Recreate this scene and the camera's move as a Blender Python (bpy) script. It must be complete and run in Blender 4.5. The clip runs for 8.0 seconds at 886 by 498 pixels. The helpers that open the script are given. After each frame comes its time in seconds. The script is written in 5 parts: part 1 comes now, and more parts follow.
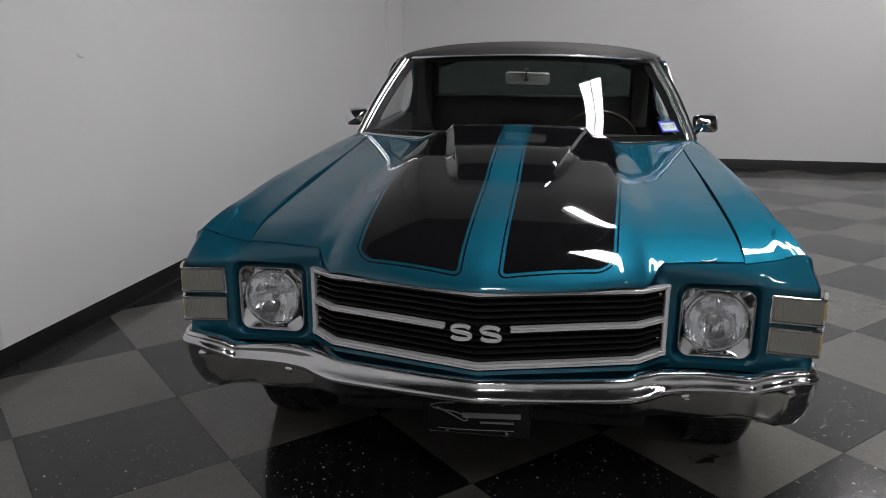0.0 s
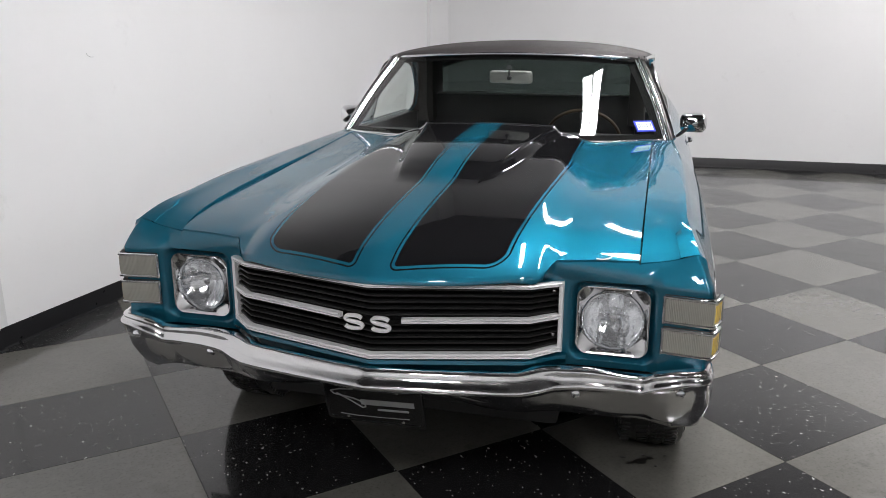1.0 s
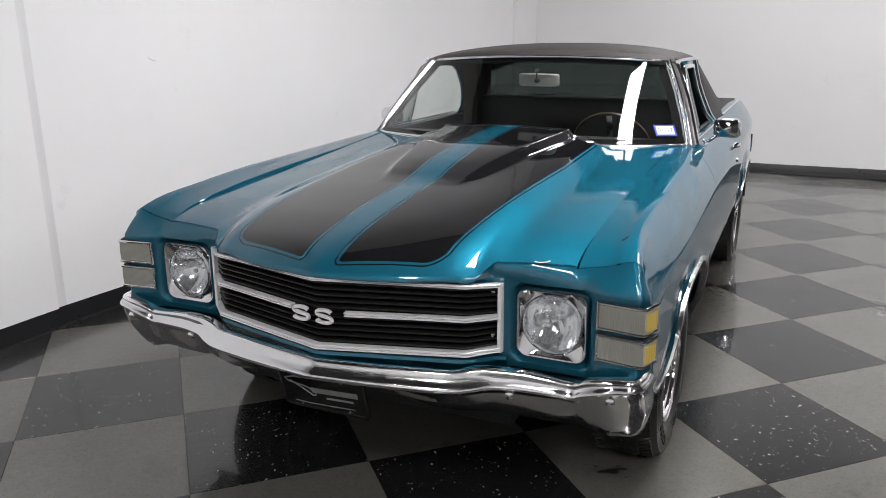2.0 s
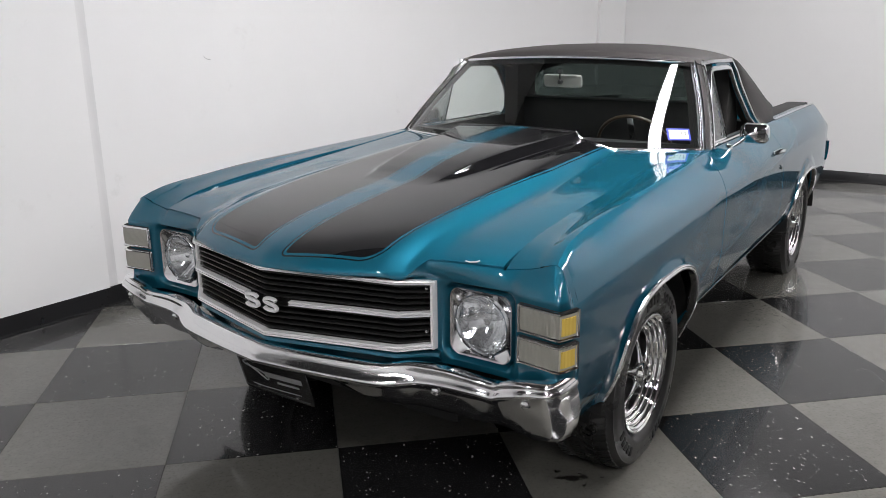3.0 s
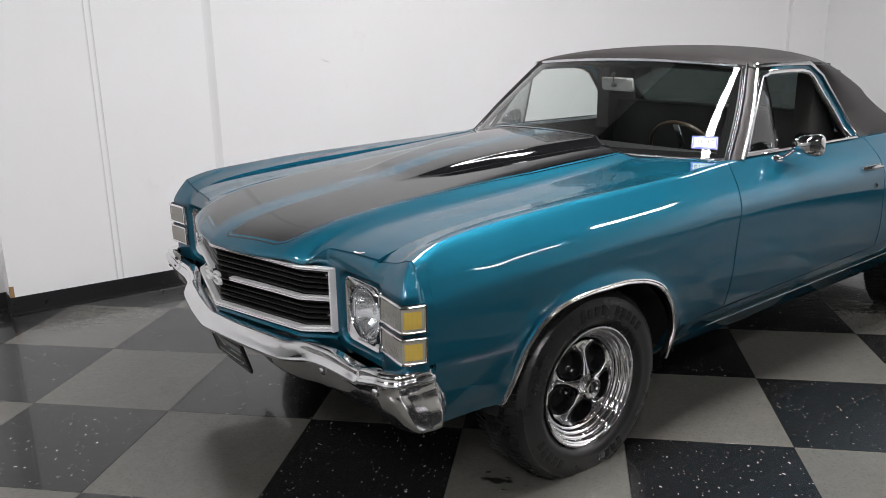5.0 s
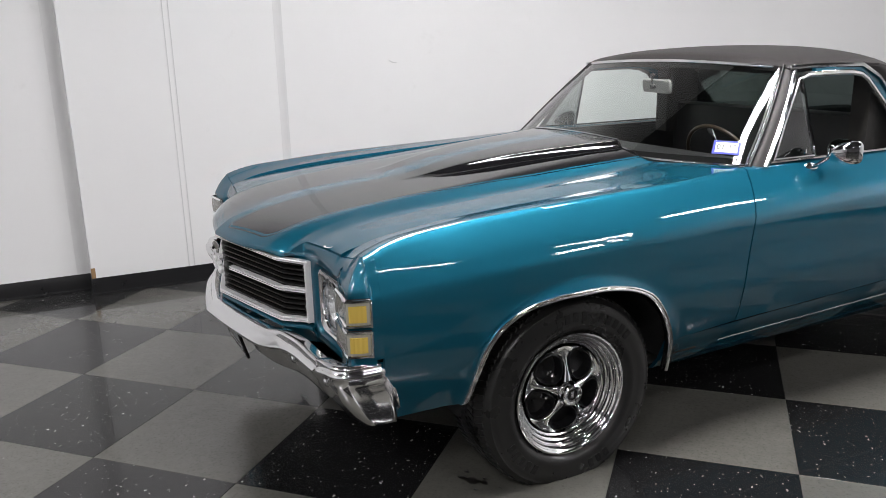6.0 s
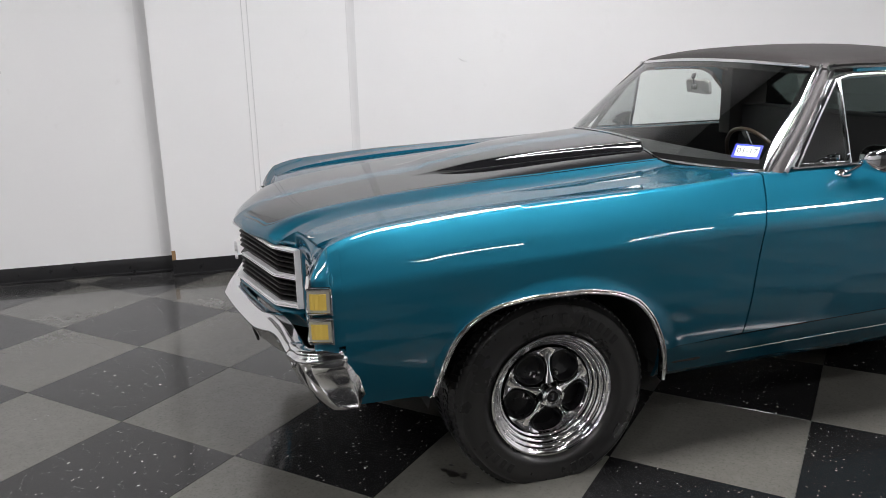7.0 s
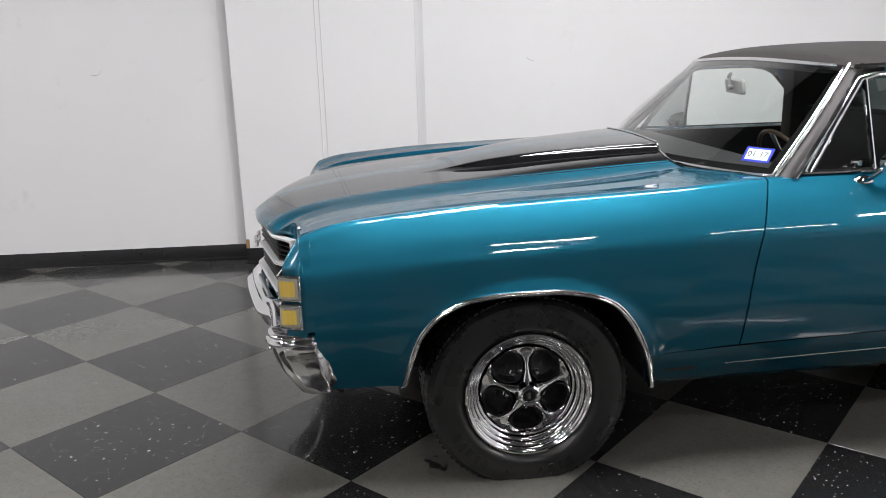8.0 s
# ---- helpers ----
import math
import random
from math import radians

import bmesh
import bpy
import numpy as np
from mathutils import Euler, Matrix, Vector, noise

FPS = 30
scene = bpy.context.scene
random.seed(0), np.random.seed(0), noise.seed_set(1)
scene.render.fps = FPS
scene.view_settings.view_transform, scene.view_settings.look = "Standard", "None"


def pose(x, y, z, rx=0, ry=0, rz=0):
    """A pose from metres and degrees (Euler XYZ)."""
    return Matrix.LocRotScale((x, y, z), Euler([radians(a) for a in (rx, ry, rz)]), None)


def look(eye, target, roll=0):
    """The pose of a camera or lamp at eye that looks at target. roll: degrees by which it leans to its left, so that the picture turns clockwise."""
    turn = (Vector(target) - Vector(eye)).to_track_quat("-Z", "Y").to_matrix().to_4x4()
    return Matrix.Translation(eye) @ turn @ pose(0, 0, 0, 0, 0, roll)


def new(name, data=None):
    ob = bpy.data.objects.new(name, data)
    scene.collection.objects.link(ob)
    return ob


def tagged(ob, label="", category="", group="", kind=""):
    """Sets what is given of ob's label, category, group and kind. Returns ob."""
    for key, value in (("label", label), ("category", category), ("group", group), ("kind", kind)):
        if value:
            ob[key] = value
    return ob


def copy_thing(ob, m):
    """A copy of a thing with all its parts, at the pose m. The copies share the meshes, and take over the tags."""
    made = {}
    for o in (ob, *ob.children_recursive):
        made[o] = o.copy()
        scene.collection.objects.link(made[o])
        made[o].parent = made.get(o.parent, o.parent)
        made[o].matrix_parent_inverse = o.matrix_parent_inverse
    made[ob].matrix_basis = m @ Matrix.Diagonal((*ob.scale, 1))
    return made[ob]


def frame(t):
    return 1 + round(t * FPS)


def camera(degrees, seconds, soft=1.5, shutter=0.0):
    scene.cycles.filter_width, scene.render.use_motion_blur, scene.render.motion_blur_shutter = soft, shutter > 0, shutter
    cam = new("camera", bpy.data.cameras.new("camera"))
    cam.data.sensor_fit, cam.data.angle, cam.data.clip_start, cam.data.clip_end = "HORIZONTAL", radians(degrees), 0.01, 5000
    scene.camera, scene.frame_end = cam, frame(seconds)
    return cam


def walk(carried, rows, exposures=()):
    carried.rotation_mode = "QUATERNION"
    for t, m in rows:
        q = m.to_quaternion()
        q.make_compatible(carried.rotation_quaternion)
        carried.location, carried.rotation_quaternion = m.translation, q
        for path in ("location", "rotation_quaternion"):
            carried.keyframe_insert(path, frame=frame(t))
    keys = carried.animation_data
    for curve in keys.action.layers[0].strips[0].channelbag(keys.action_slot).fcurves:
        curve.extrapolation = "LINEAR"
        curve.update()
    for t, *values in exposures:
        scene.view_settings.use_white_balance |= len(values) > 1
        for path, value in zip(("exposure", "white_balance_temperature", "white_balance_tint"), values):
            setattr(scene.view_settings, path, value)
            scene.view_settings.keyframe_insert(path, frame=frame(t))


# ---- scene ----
# World: x to the car's left, y from its nose to its tail, z up; the front axle stands over y = 0.
cam = camera(58.9, 8.0, soft=0.7)
PATH = [
    (0, (0.2134, -2.9093, 1.4598), (-0.0839, -1.0047, 0.9266), 0.19),
    (0.5, (0.4807, -2.8894, 1.4640), (0.0949, -1.0015, 0.9282), -0.02),
    (1, (0.7427, -2.8698, 1.4652), (0.2336, -1.0118, 0.9279), -0.11),
    (2.5, (1.4925, -2.6434, 1.4661), (0.5397, -0.9655, 0.9398), -0.62),
    (3, (1.7335, -2.5223, 1.4652), (0.6528, -0.9242, 0.9377), -0.52),
    (3.5, (1.9712, -2.3857, 1.4665), (0.7622, -0.8824, 0.9388), -0.57),
    (4, (2.1844, -2.2290, 1.4702), (0.8532, -0.8328, 0.9429), -0.74),
    (5.5, (2.7268, -1.6772, 1.4472), (1.0834, -0.6565, 0.9397), -1.09),
    (6, (2.8632, -1.4610, 1.4453), (1.1339, -0.5921, 0.9408), -1.27),
    (6.5, (2.9871, -1.2365, 1.4419), (1.1887, -0.5202, 0.9392), -1.45),
    (7, (3.0934, -1.0192, 1.4371), (1.2368, -0.4695, 0.9360), -1.32),
    (7.5, (3.1847, -0.7854, 1.4321), (1.2841, -0.4118, 0.9341), -1.49),
    (8, (3.2521, -0.5397, 1.4268), (1.3264, -0.3232, 0.9321), -1.59),
]
walk(cam, [(t, look(eye, target, roll)) for t, eye, target, roll in PATH],
     exposures=[(0.0, -0.97), (0.1, -0.52), (0.2, -0.32), (0.4, -0.1), (0.6, 0.0), (8.0, 0.0)])

# ---------------------------------------------------------------- world
world = bpy.data.worlds.new("world")
scene.world = world
world.use_nodes = True
world.node_tree.nodes["Background"].inputs["Color"].default_value = (0.5, 0.52, 0.55, 1)
world.node_tree.nodes["Background"].inputs["Strength"].default_value = 0.02

LAMP_POWER = 96.0
SIDE_POWER = 66.0
CEILING = 4.7
LAMP_TOP = 3.6


# ---------------------------------------------------------------- materials
class Nodes:
    """Short cuts to build one node material."""

    def __init__(self, name):
        self.m = bpy.data.materials.new(name)
        self.m.use_nodes = True
        self.t = self.m.node_tree
        self.b = self.t.nodes["Principled BSDF"]
        self.out = self.t.nodes["Material Output"]

    def n(self, kind, **k):
        nd = self.t.nodes.new(kind)
        for key, v in k.items():
            if key == "operation":
                nd.operation = v
            elif key == "blend":
                nd.data_type = "RGBA"
                nd.blend_type = v
            elif key == "noise_dimensions":
                nd.noise_dimensions = v
            elif key == "feature":
                nd.feature = v
        return nd

    def link(self, a, b):
        self.t.links.new(a, b)

    def val(self, socket, v):
        if hasattr(v, "is_linked"):
            self.link(v, socket)
        else:
            socket.default_value = v

    def math(self, op, a, b=0.0, c=0.0, clamp=False):
        nd = self.n("ShaderNodeMath", operation=op)
        nd.use_clamp = clamp
        for s, v in zip(nd.inputs, (a, b, c)):
            self.val(s, v)
        return nd.outputs[0]

    def mix(self, f, a, b, blend="MIX"):
        nd = self.n("ShaderNodeMix", blend=blend)
        self.val(nd.inputs["Factor"], f)
        for s, v in ((nd.inputs[6], a), (nd.inputs[7], b)):
            if hasattr(v, "is_linked"):
                self.link(v, s)
            else:
                s.default_value = (*v, 1) if len(v) == 3 else v
        return nd.outputs[2]

    def coords(self, kind="Object"):
        return self.n("ShaderNodeTexCoord").outputs[kind]

    def noise(self, scale, detail=3.0, rough=0.55, vec=None):
        nd = self.n("ShaderNodeTexNoise")
        nd.inputs["Scale"].default_value = scale
        nd.inputs["Detail"].default_value = detail
        nd.inputs["Roughness"].default_value = rough
        self.link(vec if vec is not None else self.coords(), nd.inputs["Vector"])
        return nd.outputs["Fac"]

    def ramp(self, f, lo, hi, a=0.0, b=1.0):
        nd = self.n("ShaderNodeMapRange")
        nd.clamp = True
        self.val(nd.inputs["Value"], f)
        for s, v in zip(("From Min", "From Max", "To Min", "To Max"), (lo, hi, a, b)):
            nd.inputs[s].default_value = v
        return nd.outputs["Result"]

    def bump(self, height, strength, distance=0.001, on=None):
        nd = self.n("ShaderNodeBump")
        nd.inputs["Strength"].default_value = strength
        nd.inputs["Distance"].default_value = distance
        self.link(height, nd.inputs["Height"])
        self.link(nd.outputs[0], on if on is not None else self.b.inputs["Normal"])

    def set(self, **k):
        for key, v in k.items():
            s = self.b.inputs[key.replace("_", " ")]
            if hasattr(v, "is_linked"):
                self.link(v, s)
            else:
                s.default_value = (*v, 1) if isinstance(v, tuple) and len(v) == 3 else v
        return self


def plain(name, colour, rough, metal=0.0, vary=0.12, scale=9.0, bump=0.0, bscale=300.0, **more):
    k = Nodes(name)
    f = k.noise(scale, 4.0)
    dark = tuple(c * (1 - vary) for c in colour)
    light = tuple(min(1.0, c * (1 + vary)) for c in colour)
    k.set(Base_Color=k.mix(f, dark, light), Metallic=metal,
          Roughness=k.ramp(k.noise(scale * 5, 3.0), 0.3, 0.7, max(0.0, rough - 0.03), rough + 0.03), **more)
    if bump:
        k.bump(k.noise(bscale, 3.0), bump, 0.0006)
    return k.m


TEAL = (0.010, 0.110, 0.173)
TEAL_LIGHT = (0.016, 0.157, 0.239)


METAL = 0.85


def paint_colour(k):
    flake = k.n("ShaderNodeTexVoronoi")
    flake.inputs["Scale"].default_value = 1400
    k.link(k.coords(), flake.inputs["Vector"])
    sep = k.n("ShaderNodeSeparateColor")
    k.link(flake.outputs["Color"], sep.inputs[0])
    large = k.noise(2.2, 2.0)
    f = k.math("ADD", k.math("MULTIPLY", sep.outputs[0], 0.6), k.math("MULTIPLY", large, 0.4))
    return k.mix(f, TEAL, TEAL_LIGHT), sep.outputs[1]


def paint_finish(k, colour, metal=METAL, spec=0.05):
    k.set(Base_Color=colour, Metallic=metal, Roughness=0.54, Specular_IOR_Level=spec, Specular_Tint=(0.03, 0.10, 0.12), Coat_Weight=1.0, Coat_IOR=1.58,
          Coat_Roughness=k.ramp(k.noise(14.0, 5.0), 0.35, 0.75, 0.025, 0.060))
    k.bump(k.noise(55.0, 2.0), 0.02, 0.0004, k.b.inputs["Coat Normal"])


def make_paint():
    k = Nodes("teal_metallic_paint")
    c, _ = paint_colour(k)
    paint_finish(k, c)
    return k.m


def make_hood_paint():
    """Teal paint with two black stripes, each with a dark pinstripe round it."""
    k = Nodes("striped_hood_paint")
    c, _ = paint_colour(k)
    sep = k.n("ShaderNodeSeparateXYZ")
    k.link(k.coords(), sep.inputs[0])
    ax = k.math("ABSOLUTE", sep.outputs[0])
    y = sep.outputs[1]
    # half width outside grows towards the windscreen
    outer = k.ramp(y, -0.85, 0.15, 0.352, 0.418)
    centre = k.math("MULTIPLY", k.math("ADD", outer, 0.062), 0.5)
    half = k.math("MULTIPLY", k.math("SUBTRACT", outer, 0.062), 0.5)
    dx = k.math("SUBTRACT", k.math("ABSOLUTE", k.math("SUBTRACT", ax, centre)), half)
    # front end runs along the nose
    front = k.math("MULTIPLY_ADD", ax, 0.235, -0.917)
    dy = k.math("SUBTRACT", front, y)
    # the outer front corner is round, the inner one nearly square
    r = k.ramp(k.math("SUBTRACT", ax, centre), -0.02, 0.02, 0.012, 0.050)
    qx = k.math("MAXIMUM", k.math("ADD", dx, r), 0.0)
    qy = k.math("MAXIMUM", k.math("ADD", dy, r), 0.0)
    inner = k.math("MINIMUM", k.math("MAXIMUM", k.math("ADD", dx, r), k.math("ADD", dy, r)), 0.0)
    d = k.math("SUBTRACT", k.math("ADD", inner, k.math("SQRT", k.math("ADD", k.math("MULTIPLY", qx, qx), k.math("MULTIPLY", qy, qy)))), r)
    body = k.ramp(d, -0.0008, 0.0008, 1.0, 0.0)
    line = k.math("MULTIPLY", k.ramp(d, 0.0075, 0.0090), k.ramp(d, 0.0125, 0.0140, 1.0, 0.0))
    black = k.math("MAXIMUM", body, line)
    dirt = k.noise(30.0, 4.0)
    k2 = k.mix(black, c, k.mix(dirt, (0.004, 0.004, 0.0045), (0.009, 0.009, 0.010)))
    bare = k.math("SUBTRACT", 1.0, black)
    paint_finish(k, k2, k.math("MULTIPLY", bare, METAL), k.math("MULTIPLY", bare, 0.05))
    return k.m


def make_chrome(name="chrome", rough=0.05, colour=(0.78, 0.79, 0.80), waves=0.03):
    k = Nodes(name)
    k.set(Base_Color=colour, Metallic=1.0,
          Roughness=k.ramp(k.noise(22.0, 5.0), 0.35, 0.75, rough * 0.6, rough * 1.8))
    if waves:
        k.bump(k.noise(18.0, 2.0), waves, 0.0015)
    return k.m


def make_vinyl():
    k = Nodes("black_grained_vinyl")
    f = k.noise(6.0, 4.0)
    v = k.n("ShaderNodeTexVoronoi", feature="DISTANCE_TO_EDGE")
    v.inputs["Scale"].default_value = 330
    k.link(k.coords(), v.inputs["Vector"])
    k.set(Base_Color=k.mix(f, (0.019, 0.017, 0.017), (0.033, 0.030, 0.030)), Roughness=0.52, Specular_IOR_Level=0.34)
    k.bump(v.outputs["Distance"], 0.35, 0.0008)
    return k.m


def make_rubber():
    k = Nodes("black_tyre_rubber")
    f = k.noise(12.0, 5.0)
    k.set(Base_Color=k.mix(f, (0.012, 0.012, 0.012), (0.024, 0.0235, 0.023)),
          Roughness=k.ramp(f, 0.3, 0.7, 0.24, 0.36))
    k.bump(k.noise(240.0, 3.0), 0.15, 0.0006)
    return k.m


def make_glass(name, tint, rough=0.0, ribs=0.0):
    k = Nodes(name)
    k.t.nodes.remove(k.b)
    g = k.n("ShaderNodeBsdfGlossy")
    g.inputs["Roughness"].default_value = rough
    g.inputs["Color"].default_value = (1, 1, 1, 1)
    tr = k.n("ShaderNodeBsdfTransparent")
    tr.inputs["Color"].default_value = (*tint, 1)
    fr = k.n("ShaderNodeLayerWeight")
    fr.inputs["Blend"].default_value = 0.5
    mx = k.n("ShaderNodeMixShader")
    k.link(k.math("MULTIPLY_ADD", k.math("POWER", fr.outputs["Facing"], 5.0), 0.93, 0.07), mx.inputs[0])
    k.link(tr.outputs[0], mx.inputs[1])
    k.link(g.outputs[0], mx.inputs[2])
    if ribs:
        w = k.n("ShaderNodeTexWave")
        w.inputs["Scale"].default_value = 30
        w.inputs["Distortion"].default_value = 1.5
        k.link(k.coords(), w.inputs["Vector"])
        k.bump(w.outputs["Fac"], ribs, 0.004, g.inputs["Normal"])
    k.link(mx.outputs[0], k.out.inputs["Surface"])
    return k.m


def make_fluted():
    """Silvered bowl seen through moulded prisms."""
    k = Nodes("fluted_lamp_reflector")
    co = k.coords()
    v = k.n("ShaderNodeTexVoronoi")
    v.inputs["Scale"].default_value = 75
    k.link(co, v.inputs["Vector"])
    w = k.n("ShaderNodeTexWave")
    w.inputs["Scale"].default_value = 15
    w.inputs["Distortion"].default_value = 4.0
    k.link(co, w.inputs["Vector"])
    h = k.math("ADD", k.math("MULTIPLY", v.outputs["Distance"], 0.8), w.outputs["Fac"])
    k.set(Base_Color=(0.92, 0.93, 0.94), Metallic=0.88, Roughness=0.14)
    k.bump(h, 0.16, 0.003)
    return k.m


def make_lens(name, colour, alpha):
    """Moulded lamp glass with fine ribs."""
    k = Nodes(name)
    w = k.n("ShaderNodeTexWave")
    w.inputs["Scale"].default_value = 70
    w.inputs["Distortion"].default_value = 0.6
    k.link(k.coords(), w.inputs["Vector"])
    k.set(Base_Color=colour, Roughness=0.12, Transmission_Weight=alpha, IOR=1.45, Coat_Weight=0.6, Coat_Roughness=0.05)
    k.bump(w.outputs["Fac"], 0.35, 0.002)
    return k.m


def make_tile(name, base, spread, fleck, streak):
    """Waxed composition tile: mottled body, flecks, each tile a little different."""
    k = Nodes(name)
    co = k.coords()
    info = k.n("ShaderNodeObjectInfo")
    geo = k.n("ShaderNodeNewGeometry")
    rnd = k.math("FRACT", k.math("ADD", info.outputs["Random"], geo.outputs["Random Per Island"]))
    shift = k.n("ShaderNodeVectorMath", operation="ADD")
    k.link(k.coords("Object"), shift.inputs[0])
    cmb = k.n("ShaderNodeCombineXYZ")
    k.val(cmb.inputs[0], k.math("MULTIPLY", rnd, 37.0))
    k.val(cmb.inputs[1], k.math("MULTIPLY", rnd, 71.0))
    k.link(cmb.outputs[0], shift.inputs[1])
    vec = shift.outputs[0]
    mott = k.noise(26.0, 6.0, 0.65, vec)
    wide = k.noise(3.0, 3.0, 0.5, vec)
    lo = tuple(c * (1 - spread) for c in base)
    hi = tuple(c * (1 + spread) for c in base)
    col = k.mix(k.math("ADD", k.math("MULTIPLY", mott, 0.7), k.math("MULTIPLY", wide, 0.3)), lo, hi)
    col = k.mix(k.ramp(rnd, 0.0, 1.0, 0.0, 0.22), col, tuple(c * 0.55 for c in base))
    if fleck:
        for scale, size in ((26.0, 0.095), (50.0, 0.105)):
            v = k.n("ShaderNodeTexVoronoi")
            v.voronoi_dimensions = "2D"
            v.inputs["Scale"].default_value = scale
            stretch = k.n("ShaderNodeVectorMath", operation="MULTIPLY")
            warp = k.n("ShaderNodeTexNoise")
            warp.inputs["Scale"].default_value = scale * 2.2
            warp.inputs["Detail"].default_value = 2.0
            k.link(vec, warp.inputs["Vector"])
            bent = k.n("ShaderNodeVectorMath", operation="MULTIPLY_ADD")
            k.link(warp.outputs["Color"], bent.inputs[0])
            bent.inputs[1].default_value = (0.55 / scale, 0.55 / scale, 0.0)
            k.link(vec, bent.inputs[2])
            k.link(bent.outputs[0], stretch.inputs[0])
            stretch.inputs[1].default_value = (1.0, 0.62, 1.0)
            k.link(stretch.outputs[0], v.inputs["Vector"])
            sep = k.n("ShaderNodeSeparateColor")
            k.link(v.outputs["Color"], sep.inputs[0])
            pick = k.ramp(k.math("ADD", sep.outputs[0], k.math("MULTIPLY", k.math("SUBTRACT", k.noise(6.0, 2.0, 0.5, vec), 0.5), 0.5)), 0.76, 0.78)
            near = k.ramp(v.outputs["Distance"], size * 0.7, size, 1.0, 0.0)
            col = k.mix(k.math("MULTIPLY", k.math("MULTIPLY", pick, near), sep.outputs[1]), col, (0.45, 0.45, 0.43))
    if streak:
        pit = k.ramp(k.noise(85.0, 4.0, 0.7, vec), 0.52, 0.70)
        col = k.mix(k.math("MULTIPLY", pit, 0.55), col, tuple(c * 0.35 for c in base))
    # old scuffs and smears that run on over the joints
    world_co = k.n("ShaderNodeNewGeometry").outputs["Position"]
    smear = k.math("MULTIPLY", k.ramp(k.noise(7.0, 6.0, 0.72, world_co), 0.56, 0.70), k.ramp(k.noise(0.9, 2.0, 0.5, world_co), 0.50, 0.62))
    col = k.mix(k.math("MULTIPLY", smear, 0.50), col, (0.030, 0.030, 0.028))
    haze = k.ramp(k.noise(1.6, 4.0, 0.6, world_co), 0.35, 0.70)
    col = k.mix(k.math("MULTIPLY", haze, 0.25), col, tuple(c * 1.35 for c in base))
    scuff = k.noise(5.0, 7.0, 0.7, vec)
    k.set(Base_Color=col, Roughness=k.ramp(scuff, 0.30, 0.75, 0.14, 0.30), Specular_IOR_Level=0.22,
          Coat_Weight=0.46, Coat_Roughness=k.ramp(scuff, 0.30, 0.75, 0.025, 0.10))
    k.bump(k.noise(7.0, 3.0, 0.5, vec), 0.05, 0.004)
    return k.m


def make_wall():
    k = Nodes("white_wall_paint")
    f = k.noise(0.9, 5.0, 0.6)
    smear = k.noise(5.5, 6.0, 0.7)
    stain = k.math("MULTIPLY", k.ramp(smear, 0.60, 0.74), k.ramp(k.noise(1.3, 2.0), 0.48, 0.62))
    col = k.mix(f, (0.80, 0.80, 0.805), (0.87, 0.87, 0.868))
    col = k.mix(k.math("MULTIPLY", stain, 0.22), col, (0.46, 0.45, 0.43))
    k.set(Base_Color=col, Roughness=0.55, Specular_IOR_Level=0.35)
    k.bump(k.noise(130.0, 4.0), 0.10, 0.0015)
    return k.m


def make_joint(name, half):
    """Wall paint with a grey band that fades out across the strip and breaks up along it."""
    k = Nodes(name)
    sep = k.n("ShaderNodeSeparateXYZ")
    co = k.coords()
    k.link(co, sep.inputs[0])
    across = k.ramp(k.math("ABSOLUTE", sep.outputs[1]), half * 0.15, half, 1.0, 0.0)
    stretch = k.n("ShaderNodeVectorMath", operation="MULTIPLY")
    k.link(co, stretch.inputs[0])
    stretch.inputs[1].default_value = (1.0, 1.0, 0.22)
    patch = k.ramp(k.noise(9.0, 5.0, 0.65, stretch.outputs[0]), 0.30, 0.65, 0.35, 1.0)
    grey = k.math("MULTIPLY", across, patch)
    # wide strips get a fainter grey: soft corner shade put into the paint
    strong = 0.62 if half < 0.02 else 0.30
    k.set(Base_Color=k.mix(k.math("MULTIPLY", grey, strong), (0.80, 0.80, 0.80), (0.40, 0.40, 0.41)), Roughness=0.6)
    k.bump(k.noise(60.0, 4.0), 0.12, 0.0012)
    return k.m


PAINT, HOOD_PAINT, CHROME = make_paint(), make_hood_paint(), make_chrome()
TRIM = make_chrome("polished_steel_trim", 0.17, (0.84, 0.84, 0.84), 0.0)
WHEEL_CHROME = make_chrome("bright_wheel_chrome", 0.05, (0.97, 0.97, 0.975), 0.16)
CHROME_SOFT = make_chrome("worn_bright_trim", 0.13, (0.72, 0.73, 0.74), 0.0)
SILVER = plain("silver_painted_trim", (0.80, 0.80, 0.81), 0.32, 0.15, 0.04, 2.0)
BUMPER_CHROME = make_chrome("aged_bumper_chrome", 0.11, (0.80, 0.80, 0.81))
SILVER_GREY = plain("pale_grey_enamel", (0.27, 0.27, 0.26), 0.35, 0.0, 0.05)
VINYL, RUBBER = make_vinyl(), make_rubber()
GRILLE_BLACK = plain("satin_black_grille", (0.010, 0.010, 0.010), 0.34)
GLAZING = plain("matte_black_glazing_band", (0.007, 0.007, 0.007), 0.85, Specular_IOR_Level=0.08)
DARK = plain("dark_underbody", (0.012, 0.012, 0.012), 0.7, bump=0.2, bscale=60.0)
WHEEL_BLACK = plain("black_wheel_paint", (0.012, 0.012, 0.013), 0.30, 0.3)
INTERIOR = plain("black_interior_vinyl", (0.016, 0.016, 0.017), 0.5, bump=0.15)
INTERIOR_GREY = plain("dark_interior_trim", (0.035, 0.036, 0.038), 0.45)
HEADLINER = plain("dark_headliner", (0.030, 0.028, 0.026), 0.8)
WOOD = plain("wood_rim_brown", (0.030, 0.019, 0.011), 0.32, 0.0, 0.3, 40.0)
GLASS = make_glass("tinted_windscreen_glass", (0.86, 0.91, 0.885))
